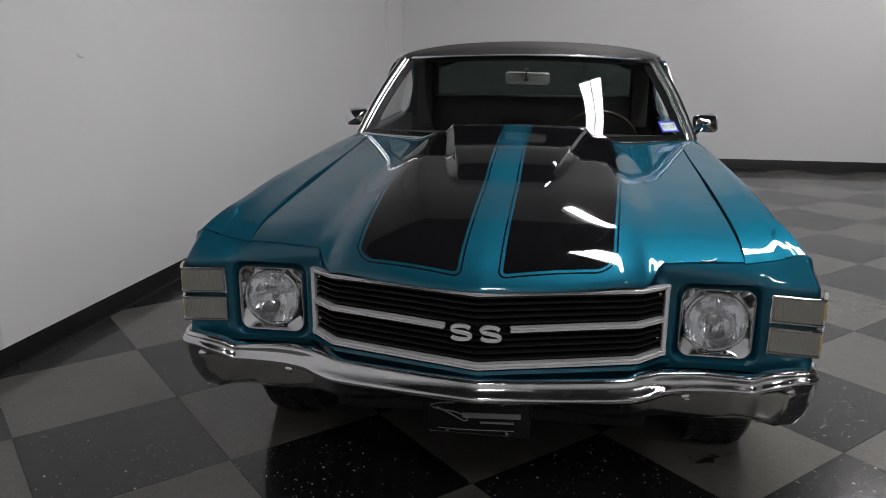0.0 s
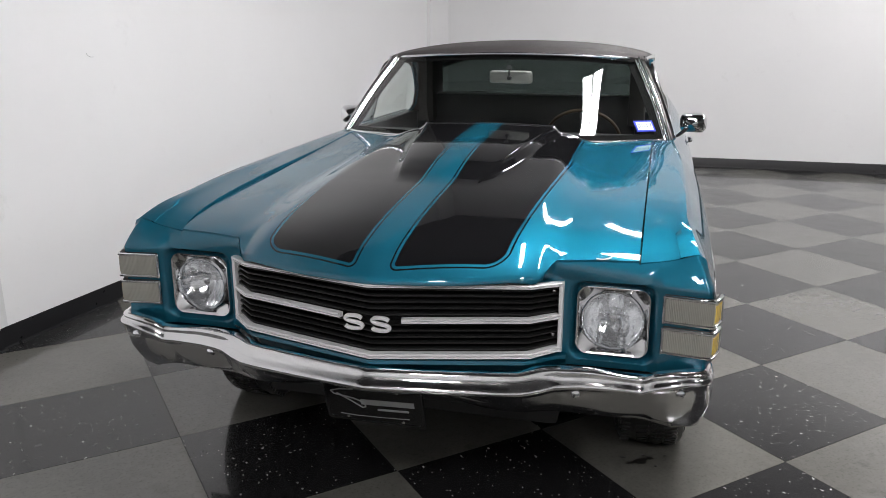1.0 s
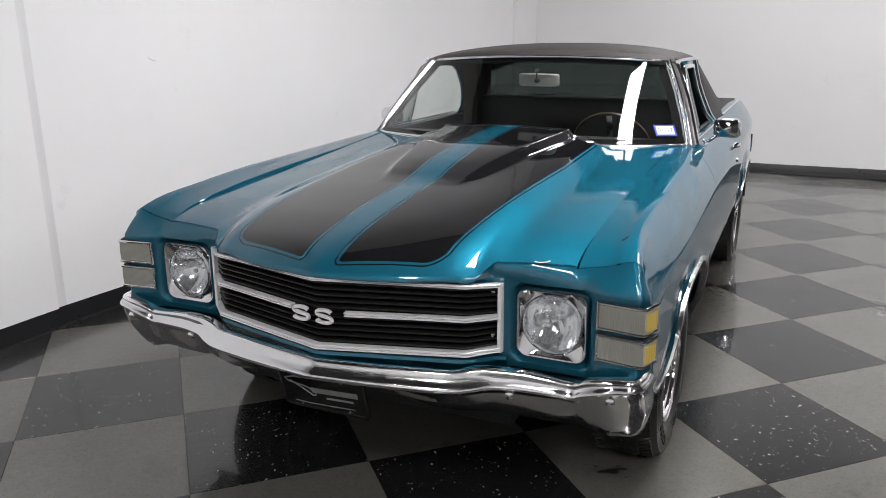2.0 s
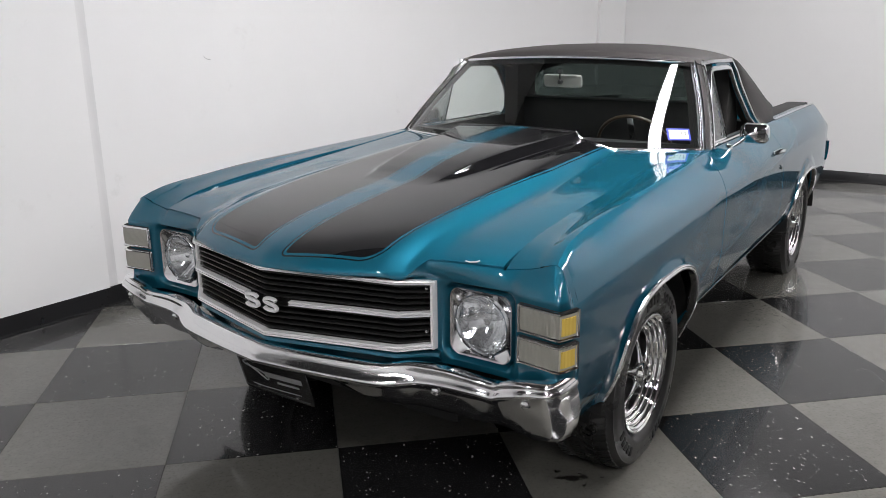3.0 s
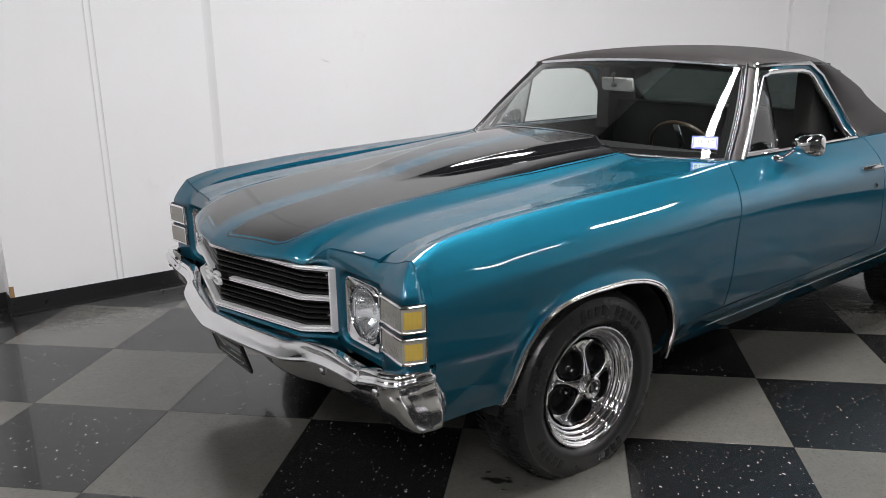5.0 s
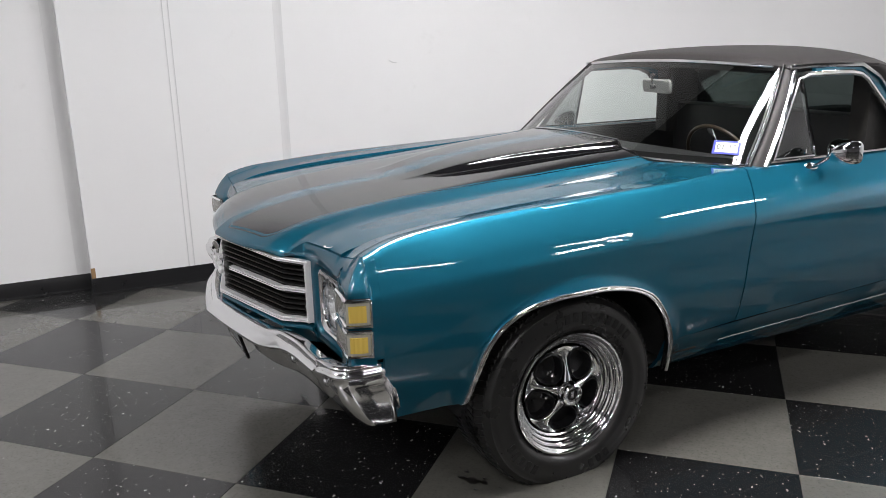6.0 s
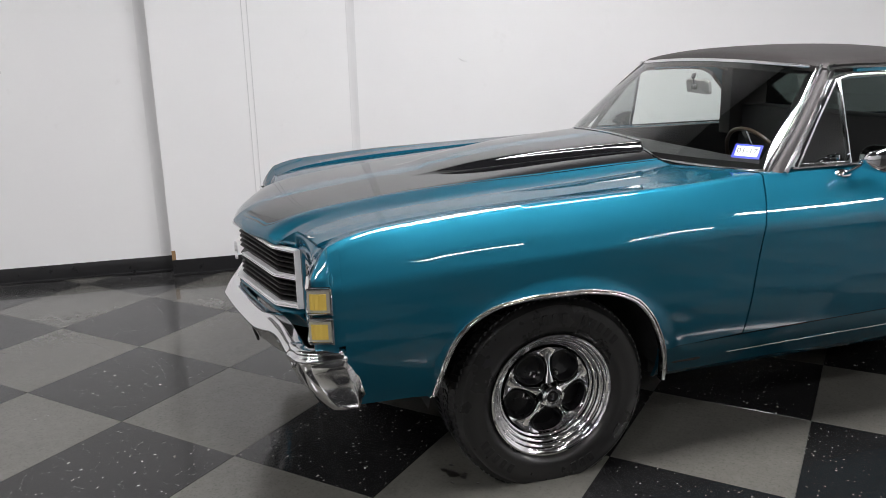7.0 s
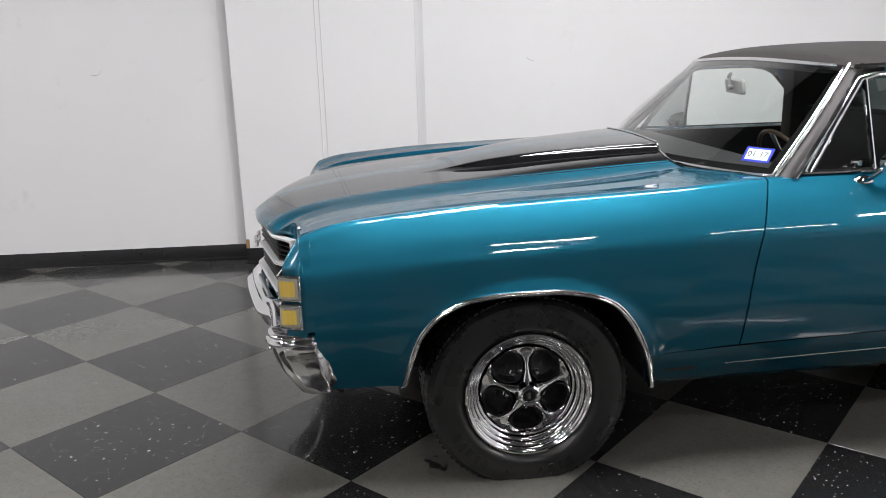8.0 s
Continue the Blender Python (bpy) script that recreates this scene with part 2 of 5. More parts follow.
REAR_GLASS = make_glass("dark_rear_glass", (0.075, 0.095, 0.090))
SIDE_GLASS = make_glass("tinted_side_glass", (0.92, 0.955, 0.94))
VENT_GLASS = make_glass("smoked_vent_glass", (0.40, 0.44, 0.43))
LAMP_GLASS = make_glass("clear_moulded_lamp_glass", (0.97, 0.98, 0.99), 0.03, 0.05)
LENS_CLEAR = make_lens("milky_lamp_lens", (0.44, 0.43, 0.38), 0.35)
LENS_AMBER = make_lens("amber_lamp_lens", (0.88, 0.62, 0.13), 0.15)
LENS_EDGE = make_lens("clear_lamp_edge", (0.62, 0.60, 0.52), 0.30)
REFLECTOR = make_fluted()
MIRROR_GLASS = make_chrome("mirror_glass", 0.01, (0.85, 0.88, 0.87))
PLATE_BLACK = plain("black_plate_plastic", (0.006, 0.006, 0.0065), 0.16)
PLATE_INK = plain("silver_grey_print", (0.20, 0.20, 0.205), 0.4)
STICKER_BLUE = plain("blue_sticker_border", (0.02, 0.04, 0.50), 0.4)
STICKER_WHITE = plain("pale_green_sticker", (0.62, 0.72, 0.66), 0.45)
INK = plain("black_sticker_ink", (0.03, 0.03, 0.03), 0.5)
LETTER = plain("raised_black_tyre_lettering", (0.007, 0.007, 0.007), 0.6)
WALL = make_wall()
JOINT = make_joint("aged_joint_filler", 0.004)
CORNER_SHADE = make_joint("wall_paint_with_corner_shade", 0.055)
GREY_WALL = plain("unseen_wall_dark_grey", (0.13, 0.13, 0.135), 0.6, bump=0.1)
BASE_BLACK = plain("black_cove_base", (0.011, 0.011, 0.012), 0.30, 0.0, 0.3, 4.0)
SLAB = plain("dark_floor_slab", (0.05, 0.05, 0.05), 0.6)
CEIL = plain("dark_ceiling", (0.045, 0.045, 0.047), 0.8, bump=0.2, bscale=40.0)
FIXTURE = plain("white_enamel_fixture", (0.75, 0.75, 0.74), 0.35)
RUST = plain("rust_stain", (0.33, 0.20, 0.09), 0.7)
PENCIL = plain("grey_scratch", (0.42, 0.42, 0.42), 0.7)
DARK_TILE = make_tile("dark_flecked_tile", (0.0115, 0.0115, 0.0120), 0.45, True, False)
LIGHT_TILE = make_tile("grey_mottled_tile", (0.108, 0.106, 0.095), 0.34, False, True)


def make_glow(name, power):
    k = Nodes(name)
    k.t.nodes.remove(k.b)
    e = k.n("ShaderNodeEmission")
    e.inputs["Color"].default_value = (1.0, 0.975, 0.985, 1)
    e.inputs["Strength"].default_value = power
    k.link(e.outputs[0], k.out.inputs["Surface"])
    return k.m


GLOW = make_glow("fluorescent_lens_light", LAMP_POWER)
GLOW_DIM = make_glow("dimmer_fluorescent_light", SIDE_POWER)


# ---------------------------------------------------------------- mesh helpers
def part(name, bm, material, parent=None, label="", smooth=40.0, m=None):
    """One mesh object out of a bmesh, under a thing or a part."""
    me = bpy.data.meshes.new(name)
    bmesh.ops.recalc_face_normals(bm, faces=bm.faces[:])
    bm.to_mesh(me)
    bm.free()
    if smooth:
        for p in me.polygons:
            p.use_smooth = True
        me.set_sharp_from_angle(angle=radians(smooth))
    me.materials.append(material)
    ob = new(name, me)
    if parent is not None:
        ob.parent = parent
    if m is not None:
        ob.matrix_basis = m
    if label:
        tagged(ob, label)
    return ob


def thing(name, label, category, group="", m=None):
    ob = new(name)
    ob.empty_display_size = 0.1
    if m is not None:
        ob.matrix_basis = m
    return tagged(ob, label, category, group)


def curve_fn(xs, ys):
    """A smooth curve through points that does not overshoot."""
    xs, ys = np.array(xs, float), np.array(ys, float)
    h = np.diff(xs)
    d = np.diff(ys) / h
    m = np.zeros(len(xs))
    m[0], m[-1] = d[0], d[-1]
    for i in range(1, len(xs) - 1):
        if d[i - 1] * d[i] > 0:
            w1, w2 = 2 * h[i] + h[i - 1], h[i] + 2 * h[i - 1]
            m[i] = (w1 + w2) / (w1 / d[i - 1] + w2 / d[i])

    def f(x):
        x = np.clip(np.asarray(x, float), xs[0], xs[-1])
        i = np.clip(np.searchsorted(xs, x, side="right") - 1, 0, len(h) - 1)
        t = (x - xs[i]) / h[i]
        return ((1 + 2 * t) * (1 - t) ** 2 * ys[i] + t * (1 - t) ** 2 * h[i] * m[i]
                + t * t * (3 - 2 * t) * ys[i + 1] + t * t * (t - 1) * h[i] * m[i + 1])
    return f


def step(a, b, x):
    t = min(1.0, max(0.0, (x - a) / (b - a)))
    return t * t * (3 - 2 * t)


def sheet(rows, bm=None, closed_u=False, closed_v=False, flip=False):
    """Quads over a grid of points."""
    bm = bm or bmesh.new()
    vs = [[bm.verts.new(p) for p in r] for r in rows]
    nu, nv = len(vs), len(vs[0])
    for i in range(nu if closed_u else nu - 1):
        for j in range(nv if closed_v else nv - 1):
            q = [vs[i][j], vs[(i + 1) % nu][j], vs[(i + 1) % nu][(j + 1) % nv], vs[i][(j + 1) % nv]]
            bm.faces.new(q[::-1] if flip else q)
    return bm


def shell(rows, inward, t):
    """A sheet with a second skin shifted by the vector inward * t, joined round the edge."""
    bm = bmesh.new()
    inner = [[Vector(p) + (inward(Vector(p)) if callable(inward) else Vector(inward)) * t for p in r] for r in rows]
    a = [[bm.verts.new(p) for p in r] for r in rows]
    b = [[bm.verts.new(p) for p in r] for r in inner]
    nu, nv = len(a), len(a[0])
    for i in range(nu - 1):
        for j in range(nv - 1):
            bm.faces.new((a[i][j], a[i + 1][j], a[i + 1][j + 1], a[i][j + 1]))
            bm.faces.new((b[i][j], b[i][j + 1], b[i + 1][j + 1], b[i + 1][j]))
    for i in range(nu - 1):
        for j in (0, nv - 1):
            bm.faces.new((a[i][j], a[i + 1][j], b[i + 1][j], b[i][j]))
    for j in range(nv - 1):
        for i in (0, nu - 1):
            bm.faces.new((a[i][j], a[i][j + 1], b[i][j + 1], b[i][j]))
    return bm


def mirrored(rows, side):
    return [[Vector((p[0] * side, p[1], p[2])) for p in r] for r in rows]


def box(bm, x0, x1, y0, y1, z0, z1, bevel=0.0, m=None):
    made = bmesh.ops.create_cube(bm, size=1.0)["verts"]
    for v in made:
        v.co = Vector(((x0 + x1) / 2 + v.co.x * (x1 - x0), (y0 + y1) / 2 + v.co.y * (y1 - y0), (z0 + z1) / 2 + v.co.z * (z1 - z0)))
    if bevel:
        edges = list({e for v in made for e in v.link_edges})
        made = bmesh.ops.bevel(bm, geom=edges, offset=bevel, segments=2, affect="EDGES", profile=0.7)["verts"] + [v for v in made if v.is_valid]
    if m is not None:
        bmesh.ops.transform(bm, matrix=m, verts=list({v for v in made if v.is_valid}))
    return bm


def frames_along(pts, up):
    pts = [Vector(p) for p in pts]
    out = []
    for i, p in enumerate(pts):
        t = (pts[min(i + 1, len(pts) - 1)] - pts[max(i - 1, 0)]).normalized()
        u = Vector(up(p) if callable(up) else up)
        s = t.cross(u).normalized()
        out.append((p, s, s.cross(t).normalized()))
    return out


def sweep(bm, pts, profile, up=(0, 0, 1), closed=False):
    """A profile (side, up) carried along a line."""
    rows = [[p + s * a + u * b for a, b in profile] for p, s, u in frames_along(pts, up)]
    if closed:
        pts = [Vector(p) for p in pts]
        rows = []
        for i, p in enumerate(pts):
            t = (pts[(i + 1) % len(pts)] - pts[i - 1]).normalized()
            u = Vector(up(p) if callable(up) else up)
            s = t.cross(u).normalized()
            u2 = s.cross(t).normalized()
            rows.append([p + s * a + u2 * b for a, b in profile])
    sheet(rows, bm, closed_u=closed, closed_v=True)
    if not closed:
        for r in (0, -1):
            bm.faces.new([bm.verts.new(p) for p in rows[r]])
    bmesh.ops.remove_doubles(bm, verts=bm.verts[:], dist=1e-6)
    return bm


def ring_profile(r, n=8, sx=1.0, sy=1.0):
    return [(r * sx * math.cos(2 * math.pi * i / n), r * sy * math.sin(2 * math.pi * i / n)) for i in range(n)]


def strip_profile(w, h, b=None):
    b = b or min(w, h) * 0.3
    return [(-w / 2, 0), (-w / 2, h - b), (-w / 2 + b, h), (w / 2 - b, h), (w / 2, h - b), (w / 2, 0)]


def lathe(bm, profile, n=48, m=None):
    """Turns (radius, x) points round the x axis."""
    rows = []
    for i in range(n):
        a = 2 * math.pi * i / n
        rows.append([Vector((x, r * math.sin(a), r * math.cos(a))) for r, x in profile])
    if m is not None:
        rows = [[m @ p for p in r] for r in rows]
    sheet(rows, bm, closed_u=True)
    bmesh.ops.remove_doubles(bm, verts=bm.verts[:], dist=1e-6)
    return bm


def rounded_square(cx, cz, hx, hz, r, n=6):
    pts = []
    for sx, sz, a0 in ((1, 1, 0), (-1, 1, 90), (-1, -1, 180), (1, -1, 270)):
        for i in range(n + 1):
            a = radians(a0 + 90 * i / n)
            pts.append((cx + sx * (hx - r) + r * math.cos(a), cz + sz * (hz - r) + r * math.sin(a)))
    return pts


def wall_of(name, plan, z0, z1, material, kind="structure"):
    """An upright prism over a plan polygon."""
    bm = bmesh.new()
    lo = [bm.verts.new((x, y, z0)) for x, y in plan]
    hi = [bm.verts.new((x, y, z1)) for x, y in plan]
    n = len(plan)
    for i in range(n):
        bm.faces.new((lo[i], lo[(i + 1) % n], hi[(i + 1) % n], hi[i]))
    bm.faces.new(hi)
    bm.faces.new(lo[::-1])
    return tagged(part(name, bm, material, smooth=0), kind=kind)


# ---------------------------------------------------------------- the room
def left_line(y):
    if y < -1.31:
        return -2.33 + 0.03 * y
    if y < -0.08:
        return -2.185 + 0.03 * y
    return -2.20 + 0.08 * y + (0.03 if y > 5.6 else 0.0)


BACK, RIGHT, FRONT = 6.20, 12.5, -6.6
plan_left = [(left_line(FRONT), FRONT), (left_line(-1.3101), -1.31), (left_line(-1.3), -1.31), (left_line(-0.0801), -0.08),
             (left_line(-0.07), -0.08), (left_line(5.59), 5.6), (left_line(5.61), 5.6), (left_line(BACK), BACK)]
wall_left = wall_of("wall_west", plan_left + [(left_line(BACK), BACK + 0.2), (-2.8, BACK + 0.2), (-2.8, FRONT)], 0, CEILING, WALL)
tagged(wall_left, "white painted wall with faint seams and scuffs", "wall")
wall_back = tagged(wall_of("wall_north", [(left_line(BACK) + 0.001, BACK), (RIGHT, BACK), (RIGHT, BACK + 0.2), (left_line(BACK) + 0.001, BACK + 0.2)], 0, CEILING, WALL),
                   "plain white painted back wall", "wall")
# unseen side of the room, kept dark so the car's flank reflects little
wall_right = tagged(wall_of("wall_east", [(RIGHT, FRONT), (RIGHT + 0.2, FRONT), (RIGHT + 0.2, BACK + 0.2), (RIGHT, BACK + 0.2)], 0, CEILING, GREY_WALL),
                    "unseen dark grey wall closing the room", "wall")
wall_front = tagged(wall_of("wall_south", [(-2.8, FRONT - 0.2), (RIGHT + 0.2, FRONT - 0.2), (RIGHT + 0.2, FRONT), (-2.8, FRONT)], 0, CEILING, WALL),
                    "plain white painted wall", "wall")
ceiling = tagged(wall_of("ceiling", [(-2.8, FRONT - 0.2), (RIGHT + 0.2, FRONT - 0.2), (RIGHT + 0.2, BACK + 0.2), (-2.8, BACK + 0.2)], CEILING, CEILING + 0.15, CEIL),
                 "dark painted ceiling", "ceiling", kind="structure")


def offset_line(pts, d):
    """The polyline shifted to its right by d."""
    out = []
    for i, p in enumerate(pts):
        p = Vector(p)
        a = (p - Vector(pts[i - 1])).normalized() if i else None
        b = (Vector(pts[i + 1]) - p).normalized() if i < len(pts) - 1 else None
        na = Vector((a.y, -a.x)) if a else None
        nb = Vector((b.y, -b.x)) if b else None
        if na is None or nb is None:
            out.append(p + (na or nb) * d)
        else:
            s = na + nb
            out.append(p + s * (2 * d / s.length_squared if s.length_squared > 1e-6 else 0))
    return out


def baseboard(line, name="baseboard"):
    """Black cove base: a thin band with a rounded top and a toe that curves out on to the floor."""
    bm = bmesh.new()
    rows = []
    for d, z in ((0.0005, 0.104), (0.0025, 0.104), (0.0035, 0.102), (0.0035, 0.016), (0.006, 0.008), (0.014, 0.0025), (0.014, 0.0)):
        rows.append([Vector((p.x, p.y, z)) for p in offset_line(line, d)])
    sheet(rows, bm)
    return tagged(part(name, bm, BASE_BLACK, smooth=30), "black rubber cove base along the wall foot", "baseboard", kind="structure")


baseboard(plan_left)
baseboard([(left_line(BACK), BACK), (RIGHT, BACK)])
baseboard([(RIGHT, BACK), (RIGHT, FRONT)])
baseboard([(RIGHT, FRONT), (left_line(FRONT), FRONT)])

# filled joints beside the car, and wall strips with soft corner shade painted on
def wall_joint(y0, w, out, mat, words):
    bm = bmesh.new()
    box(bm, -0.004, out, -w / 2, w / 2, 0.104, CEILING, 0.001)
    tagged(part("trim", bm, mat, m=Matrix.Translation((left_line(y0), y0, 0))), words, "trim", kind="structure")


wall_joint(-0.738, 0.010, 0.0030, JOINT, "grey filled joint in the white wall")
wall_joint(-0.704, 0.012, 0.0032, JOINT, "grey filled joint in the white wall")
wall_joint(-1.350, 0.075, 0.0015, CORNER_SHADE, "soft grey shade painted along the wall corner")
wall_joint(-0.074, 0.009, 0.0030, JOINT, "grey filled joint in the white wall")
wall_joint(-0.030, 0.090, 0.0015, CORNER_SHADE, "wall edge with soft grey shade painted on")
bm = bmesh.new()
box(bm, left_line(-1.3) - 0.001, left_line(-1.3) + 0.0015, -1.3125, -1.288, 0.104, 0.168, 0.0005)
tagged(part("trim", bm, RUST), "small rust stain at the wall corner", "stain", kind="structure")
for y0, z0, a0, a1 in ((0.72, 1.365, 3.5, 5.0), (-2.235, 1.345, 4.2, 6.3)):
    bm = bmesh.new()
    x0 = left_line(y0)
    sweep(bm, [(x0 + 0.0004, y0 + 0.045 * math.cos(a), z0 + 0.032 * math.sin(a)) for a in np.linspace(a0, a1, 9)], ring_profile(0.0015, 6), up=(1, 0, 0))
    tagged(part("trim", bm, PENCIL), "faint curved scratch on the white wall", "scratch", kind="structure")

# dark oily drips on the tiles before a wheel
rng_drip = random.Random(11)
OIL = plain("dark_oil_stain", (0.012, 0.011, 0.010), 0.35)
for dx, dy, dr in ((0.760, -0.314, 0.020), (0.730, -0.330, 0.013), (0.792, -0.282, 0.012), (0.815, -0.330, 0.006), (0.700, -0.300, 0.007), (0.845, -0.250, 0.005), (0.770, -0.270, 0.006)):
    bm = bmesh.new()
    ring = [bm.verts.new((dr * (0.55 + 0.75 * rng_drip.random()) * math.cos(a) * 1.5, dr * (0.55 + 0.75 * rng_drip.random()) * math.sin(a), 0.0)) for a in np.linspace(0, 2 * math.pi, 19)[:-1]]
    top = [bm.verts.new((v.co.x * 0.8, v.co.y * 0.8, 0.0005)) for v in ring]
    for i in range(18):
        bm.faces.new([ring[i], ring[(i + 1) % 18], top[(i + 1) % 18], top[i]])
    bm.faces.new(top)
    tagged(part("floor_stain", bm, OIL, m=Matrix.Translation((dx, dy, 0.0012)) @ Matrix.Rotation(0.7, 4, "Z")), "dark oily stain on a light grey floor tile", "stain", kind="structure")

# fluorescent fixtures hung below the dark ceiling
TILT = 23  # the fixtures stand askew to the car
# unseen fill lights, added to brighten the front and back walls
FILL_FIXTURES = [(0.5, -4.2), (3.6, 4.4)]
LONG_FIXTURE = (1.04, 0.62)
# another added fill light, out of view, for the near wall and floor
FRONT_FILL = (3.6, -2.8)
SIDE_FIXTURES = [(6.0, -5.0), (5.6, -2.1), (5.57, 1.18), (6.3, 4.3), (0.60, 4.40)]


def ceiling_light(x, y, lenses=(-1, 1), length=1.24, glow=GLOW):
    words = "two bright lenses" if len(lenses) > 1 else "one bright lens"
    if length > 2:
        words = "two long bright lenses"
    th = thing("ceiling_light", "out-of-view white fluorescent fixture hung from the ceiling with " + words, "ceiling light", "fluorescent fixtures", pose(x, y, LAMP_TOP, 0, 0, TILT))
    bm = bmesh.new()
    half, reach = (0.14 if len(lenses) > 1 else 0.08), length / 2
    box(bm, -half, half, -reach, reach, -0.07, 0.0, 0.008)
    part("housing", bm, FIXTURE, th)
    for yy in (-0.8 * reach, 0.8 * reach):
        bm = bmesh.new()
        sweep(bm, [(0, yy, -0.01), (0, yy, 0.5), (0, yy, CEILING - LAMP_TOP)], ring_profile(0.004, 6), up=(1, 0, 0))
        part("hanger_rod", bm, FIXTURE, th)
    for s in lenses:
        bm = bmesh.new()
        sweep(bm, [(s * 0.074, yy, -0.070) for yy in np.linspace(-reach + 0.02, reach - 0.02, 5)],
              [(-0.061, 0.0), (-0.052, -0.016), (0.0, -0.022), (0.052, -0.016), (0.061, 0.0)], up=(0, 0, 1))
        part("diffuser", bm, glow, th, "glowing white lens")
    return th


first = ceiling_light(*FILL_FIXTURES[0])
for fx, fy in FILL_FIXTURES[1:]:
    copy_thing(first, pose(fx, fy, LAMP_TOP, 0, 0, TILT))
ceiling_light(*LONG_FIXTURE, length=2.44)
ceiling_light(*FRONT_FILL, glow=GLOW_DIM)
first = ceiling_light(*SIDE_FIXTURES[0], (0,), glow=GLOW_DIM)
for fx, fy in SIDE_FIXTURES[1:]:
    copy_thing(first, pose(fx, fy, LAMP_TOP, 0, 0, TILT))

# ---------------------------------------------------------------- the car: shape functions
car = thing("pickup_car", "teal metallic pickup with black hood stripes and vinyl roof", "car")
WHEELBASE = 2.72
CROWN_Y = [-0.776, -0.766, -0.745, -0.70, -0.60, -0.44, -0.20, 0.10, 0.47, 0.84, 1.2, 1.8, 2.4, 3.0, 3.45, 3.72]
crown_x = curve_fn(CROWN_Y, [0.905, 0.900, 0.893, 0.880, 0.862, 0.848, 0.848, 0.843, 0.836, 0.812, 0.802, 0.802, 0.802, 0.798, 0.792, 0.80])
crown_z = curve_fn(CROWN_Y, [0.785, 0.822, 0.858, 0.884, 0.911, 0.927, 0.943, 0.954, 0.965, 0.979, 0.983, 0.983, 0.985, 0.987, 0.98, 0.81])
seam_z = curve_fn([-0.776, -0.73, -0.68, -0.60, -0.2, 0.1, 0.47, 0.75], [0.77, 0.832, 0.862, 0.886, 0.928, 0.944, 0.962, 0.984])
wide_x = curve_fn([-0.776, -0.6, -0.4, 0.0, 0.47, 0.84, 1.8, 3.0, 3.45, 3.72], [0.930, 0.936, 0.940, 0.944, 0.940, 0.933, 0.926, 0.905, 0.890, 0.872])


shoulder_z = curve_fn([-0.776, -0.667, -0.07, 0.34, 0.77, 1.30, 1.9, 3.0, 3.5], [0.781, 0.790, 0.814, 0.829, 0.838, 0.843, 0.846, 0.848, 0.842])


def seam_x(y):
    return 0.7215


arch_curve = curve_fn([-0.416, -0.409, -0.383, -0.353, -0.286, -0.195, -0.065, 0.056, 0.159, 0.256, 0.314, 0.361, 0.397, 0.427, 0.430],
                      [0.330, 0.369, 0.483, 0.558, 0.625, 0.662, 0.675, 0.675, 0.662, 0.627, 0.569, 0.487, 0.403, 0.298, 0.285])


def arch_z(y, yc, top=0.672):
    """Upper edge of a wheel opening, or None beside it."""
    u = y - yc
    if not -0.416 <= u <= 0.430:
        return None
    z = float(arch_curve(u))
    return z if top > 0.66 else 0.30 + (z - 0.30) * (top - 0.30) / 0.375


def section(y):
    """Outline of the body side at y, from the hood seam over the crown and down to the sill."""
    xc, zc, xw = float(crown_x(y)), float(crown_z(y)), float(wide_x(y))
    d = xw - xc
    top = []
    if y < 0.80:
        xs, zs = seam_x(y), float(seam_z(y))
        top = [(xs, zs), (xs + 0.5 * (xc - xs), zs + 0.40 * (zc - zs))]
    else:
        lip = 0.030 + 0.060 * step(2.10, 2.24, y)  # the bed side is capped by a wider painted ledge
        top = [(xc - lip, zc + 0.001), (xc - 0.75 * lip, zc + 0.003)]
    zh, xh = float(shoulder_z(y)), xw - 0.016
    drop = zc - zh
    k = top + [(xc - 0.008, zc - 0.0005), (xc, zc - 0.0035), (xc + 0.007, zc - 0.011)]
    if drop > 0.07:
        k += [(xc + 0.44 * (xh - xc), zc - 0.36 * drop), (xc + 0.81 * (xh - xc), zc - 0.72 * drop)]
    if drop > 0.03:
        k += [(xh, zh), (xh + 0.008, zh - 0.022)]
    low = [(0.70, 0.002), (0.60, 0.0), (0.50, 0.010), (0.43, 0.028), (0.41, 0.036), (0.36, 0.058), (0.30, 0.085), (0.22, 0.12)]
    k += [(xw - o, z) for z, o in low if z < k[-1][1] - 0.02]
    return k


def eval_section(y, zb, n_top=9, n_side=30):
    k = np.array(section(y))
    u = np.concatenate([[0], np.cumsum(np.hypot(*np.diff(k, axis=0).T))])
    fx, fz = curve_fn(u, k[:, 0]), curve_fn(u, k[:, 1])
    uu = np.linspace(u[3], u[-1], 400)
    zz = fz(uu)
    below = np.nonzero(zz <= zb)[0]
    ue = uu[below[0]] if len(below) else u[-1]
    if len(below) and below[0] > 0:
        a, b = uu[below[0] - 1], uu[below[0]]
        za, zb2 = fz(a), fz(b)
        ue = a + (b - a) * (za - zb) / max(1e-9, za - zb2)
    us = np.concatenate([np.linspace(0, u[4], n_top, endpoint=False), np.linspace(u[4], ue, n_side)])
    return [Vector((float(fx(q)), y, float(fz(q)))) for q in us]


def sill_z(y):
    if y < -0.684:
        return 0.588
    if y < -0.30:
        return 0.371
    if y < 2.32:
        return groove_z(y) + 0.002
    return 0.335


def groove_z(y):
    """Seam between the panels and the rocker below them."""
    return 0.421 + 0.034 * (y - 0.38)


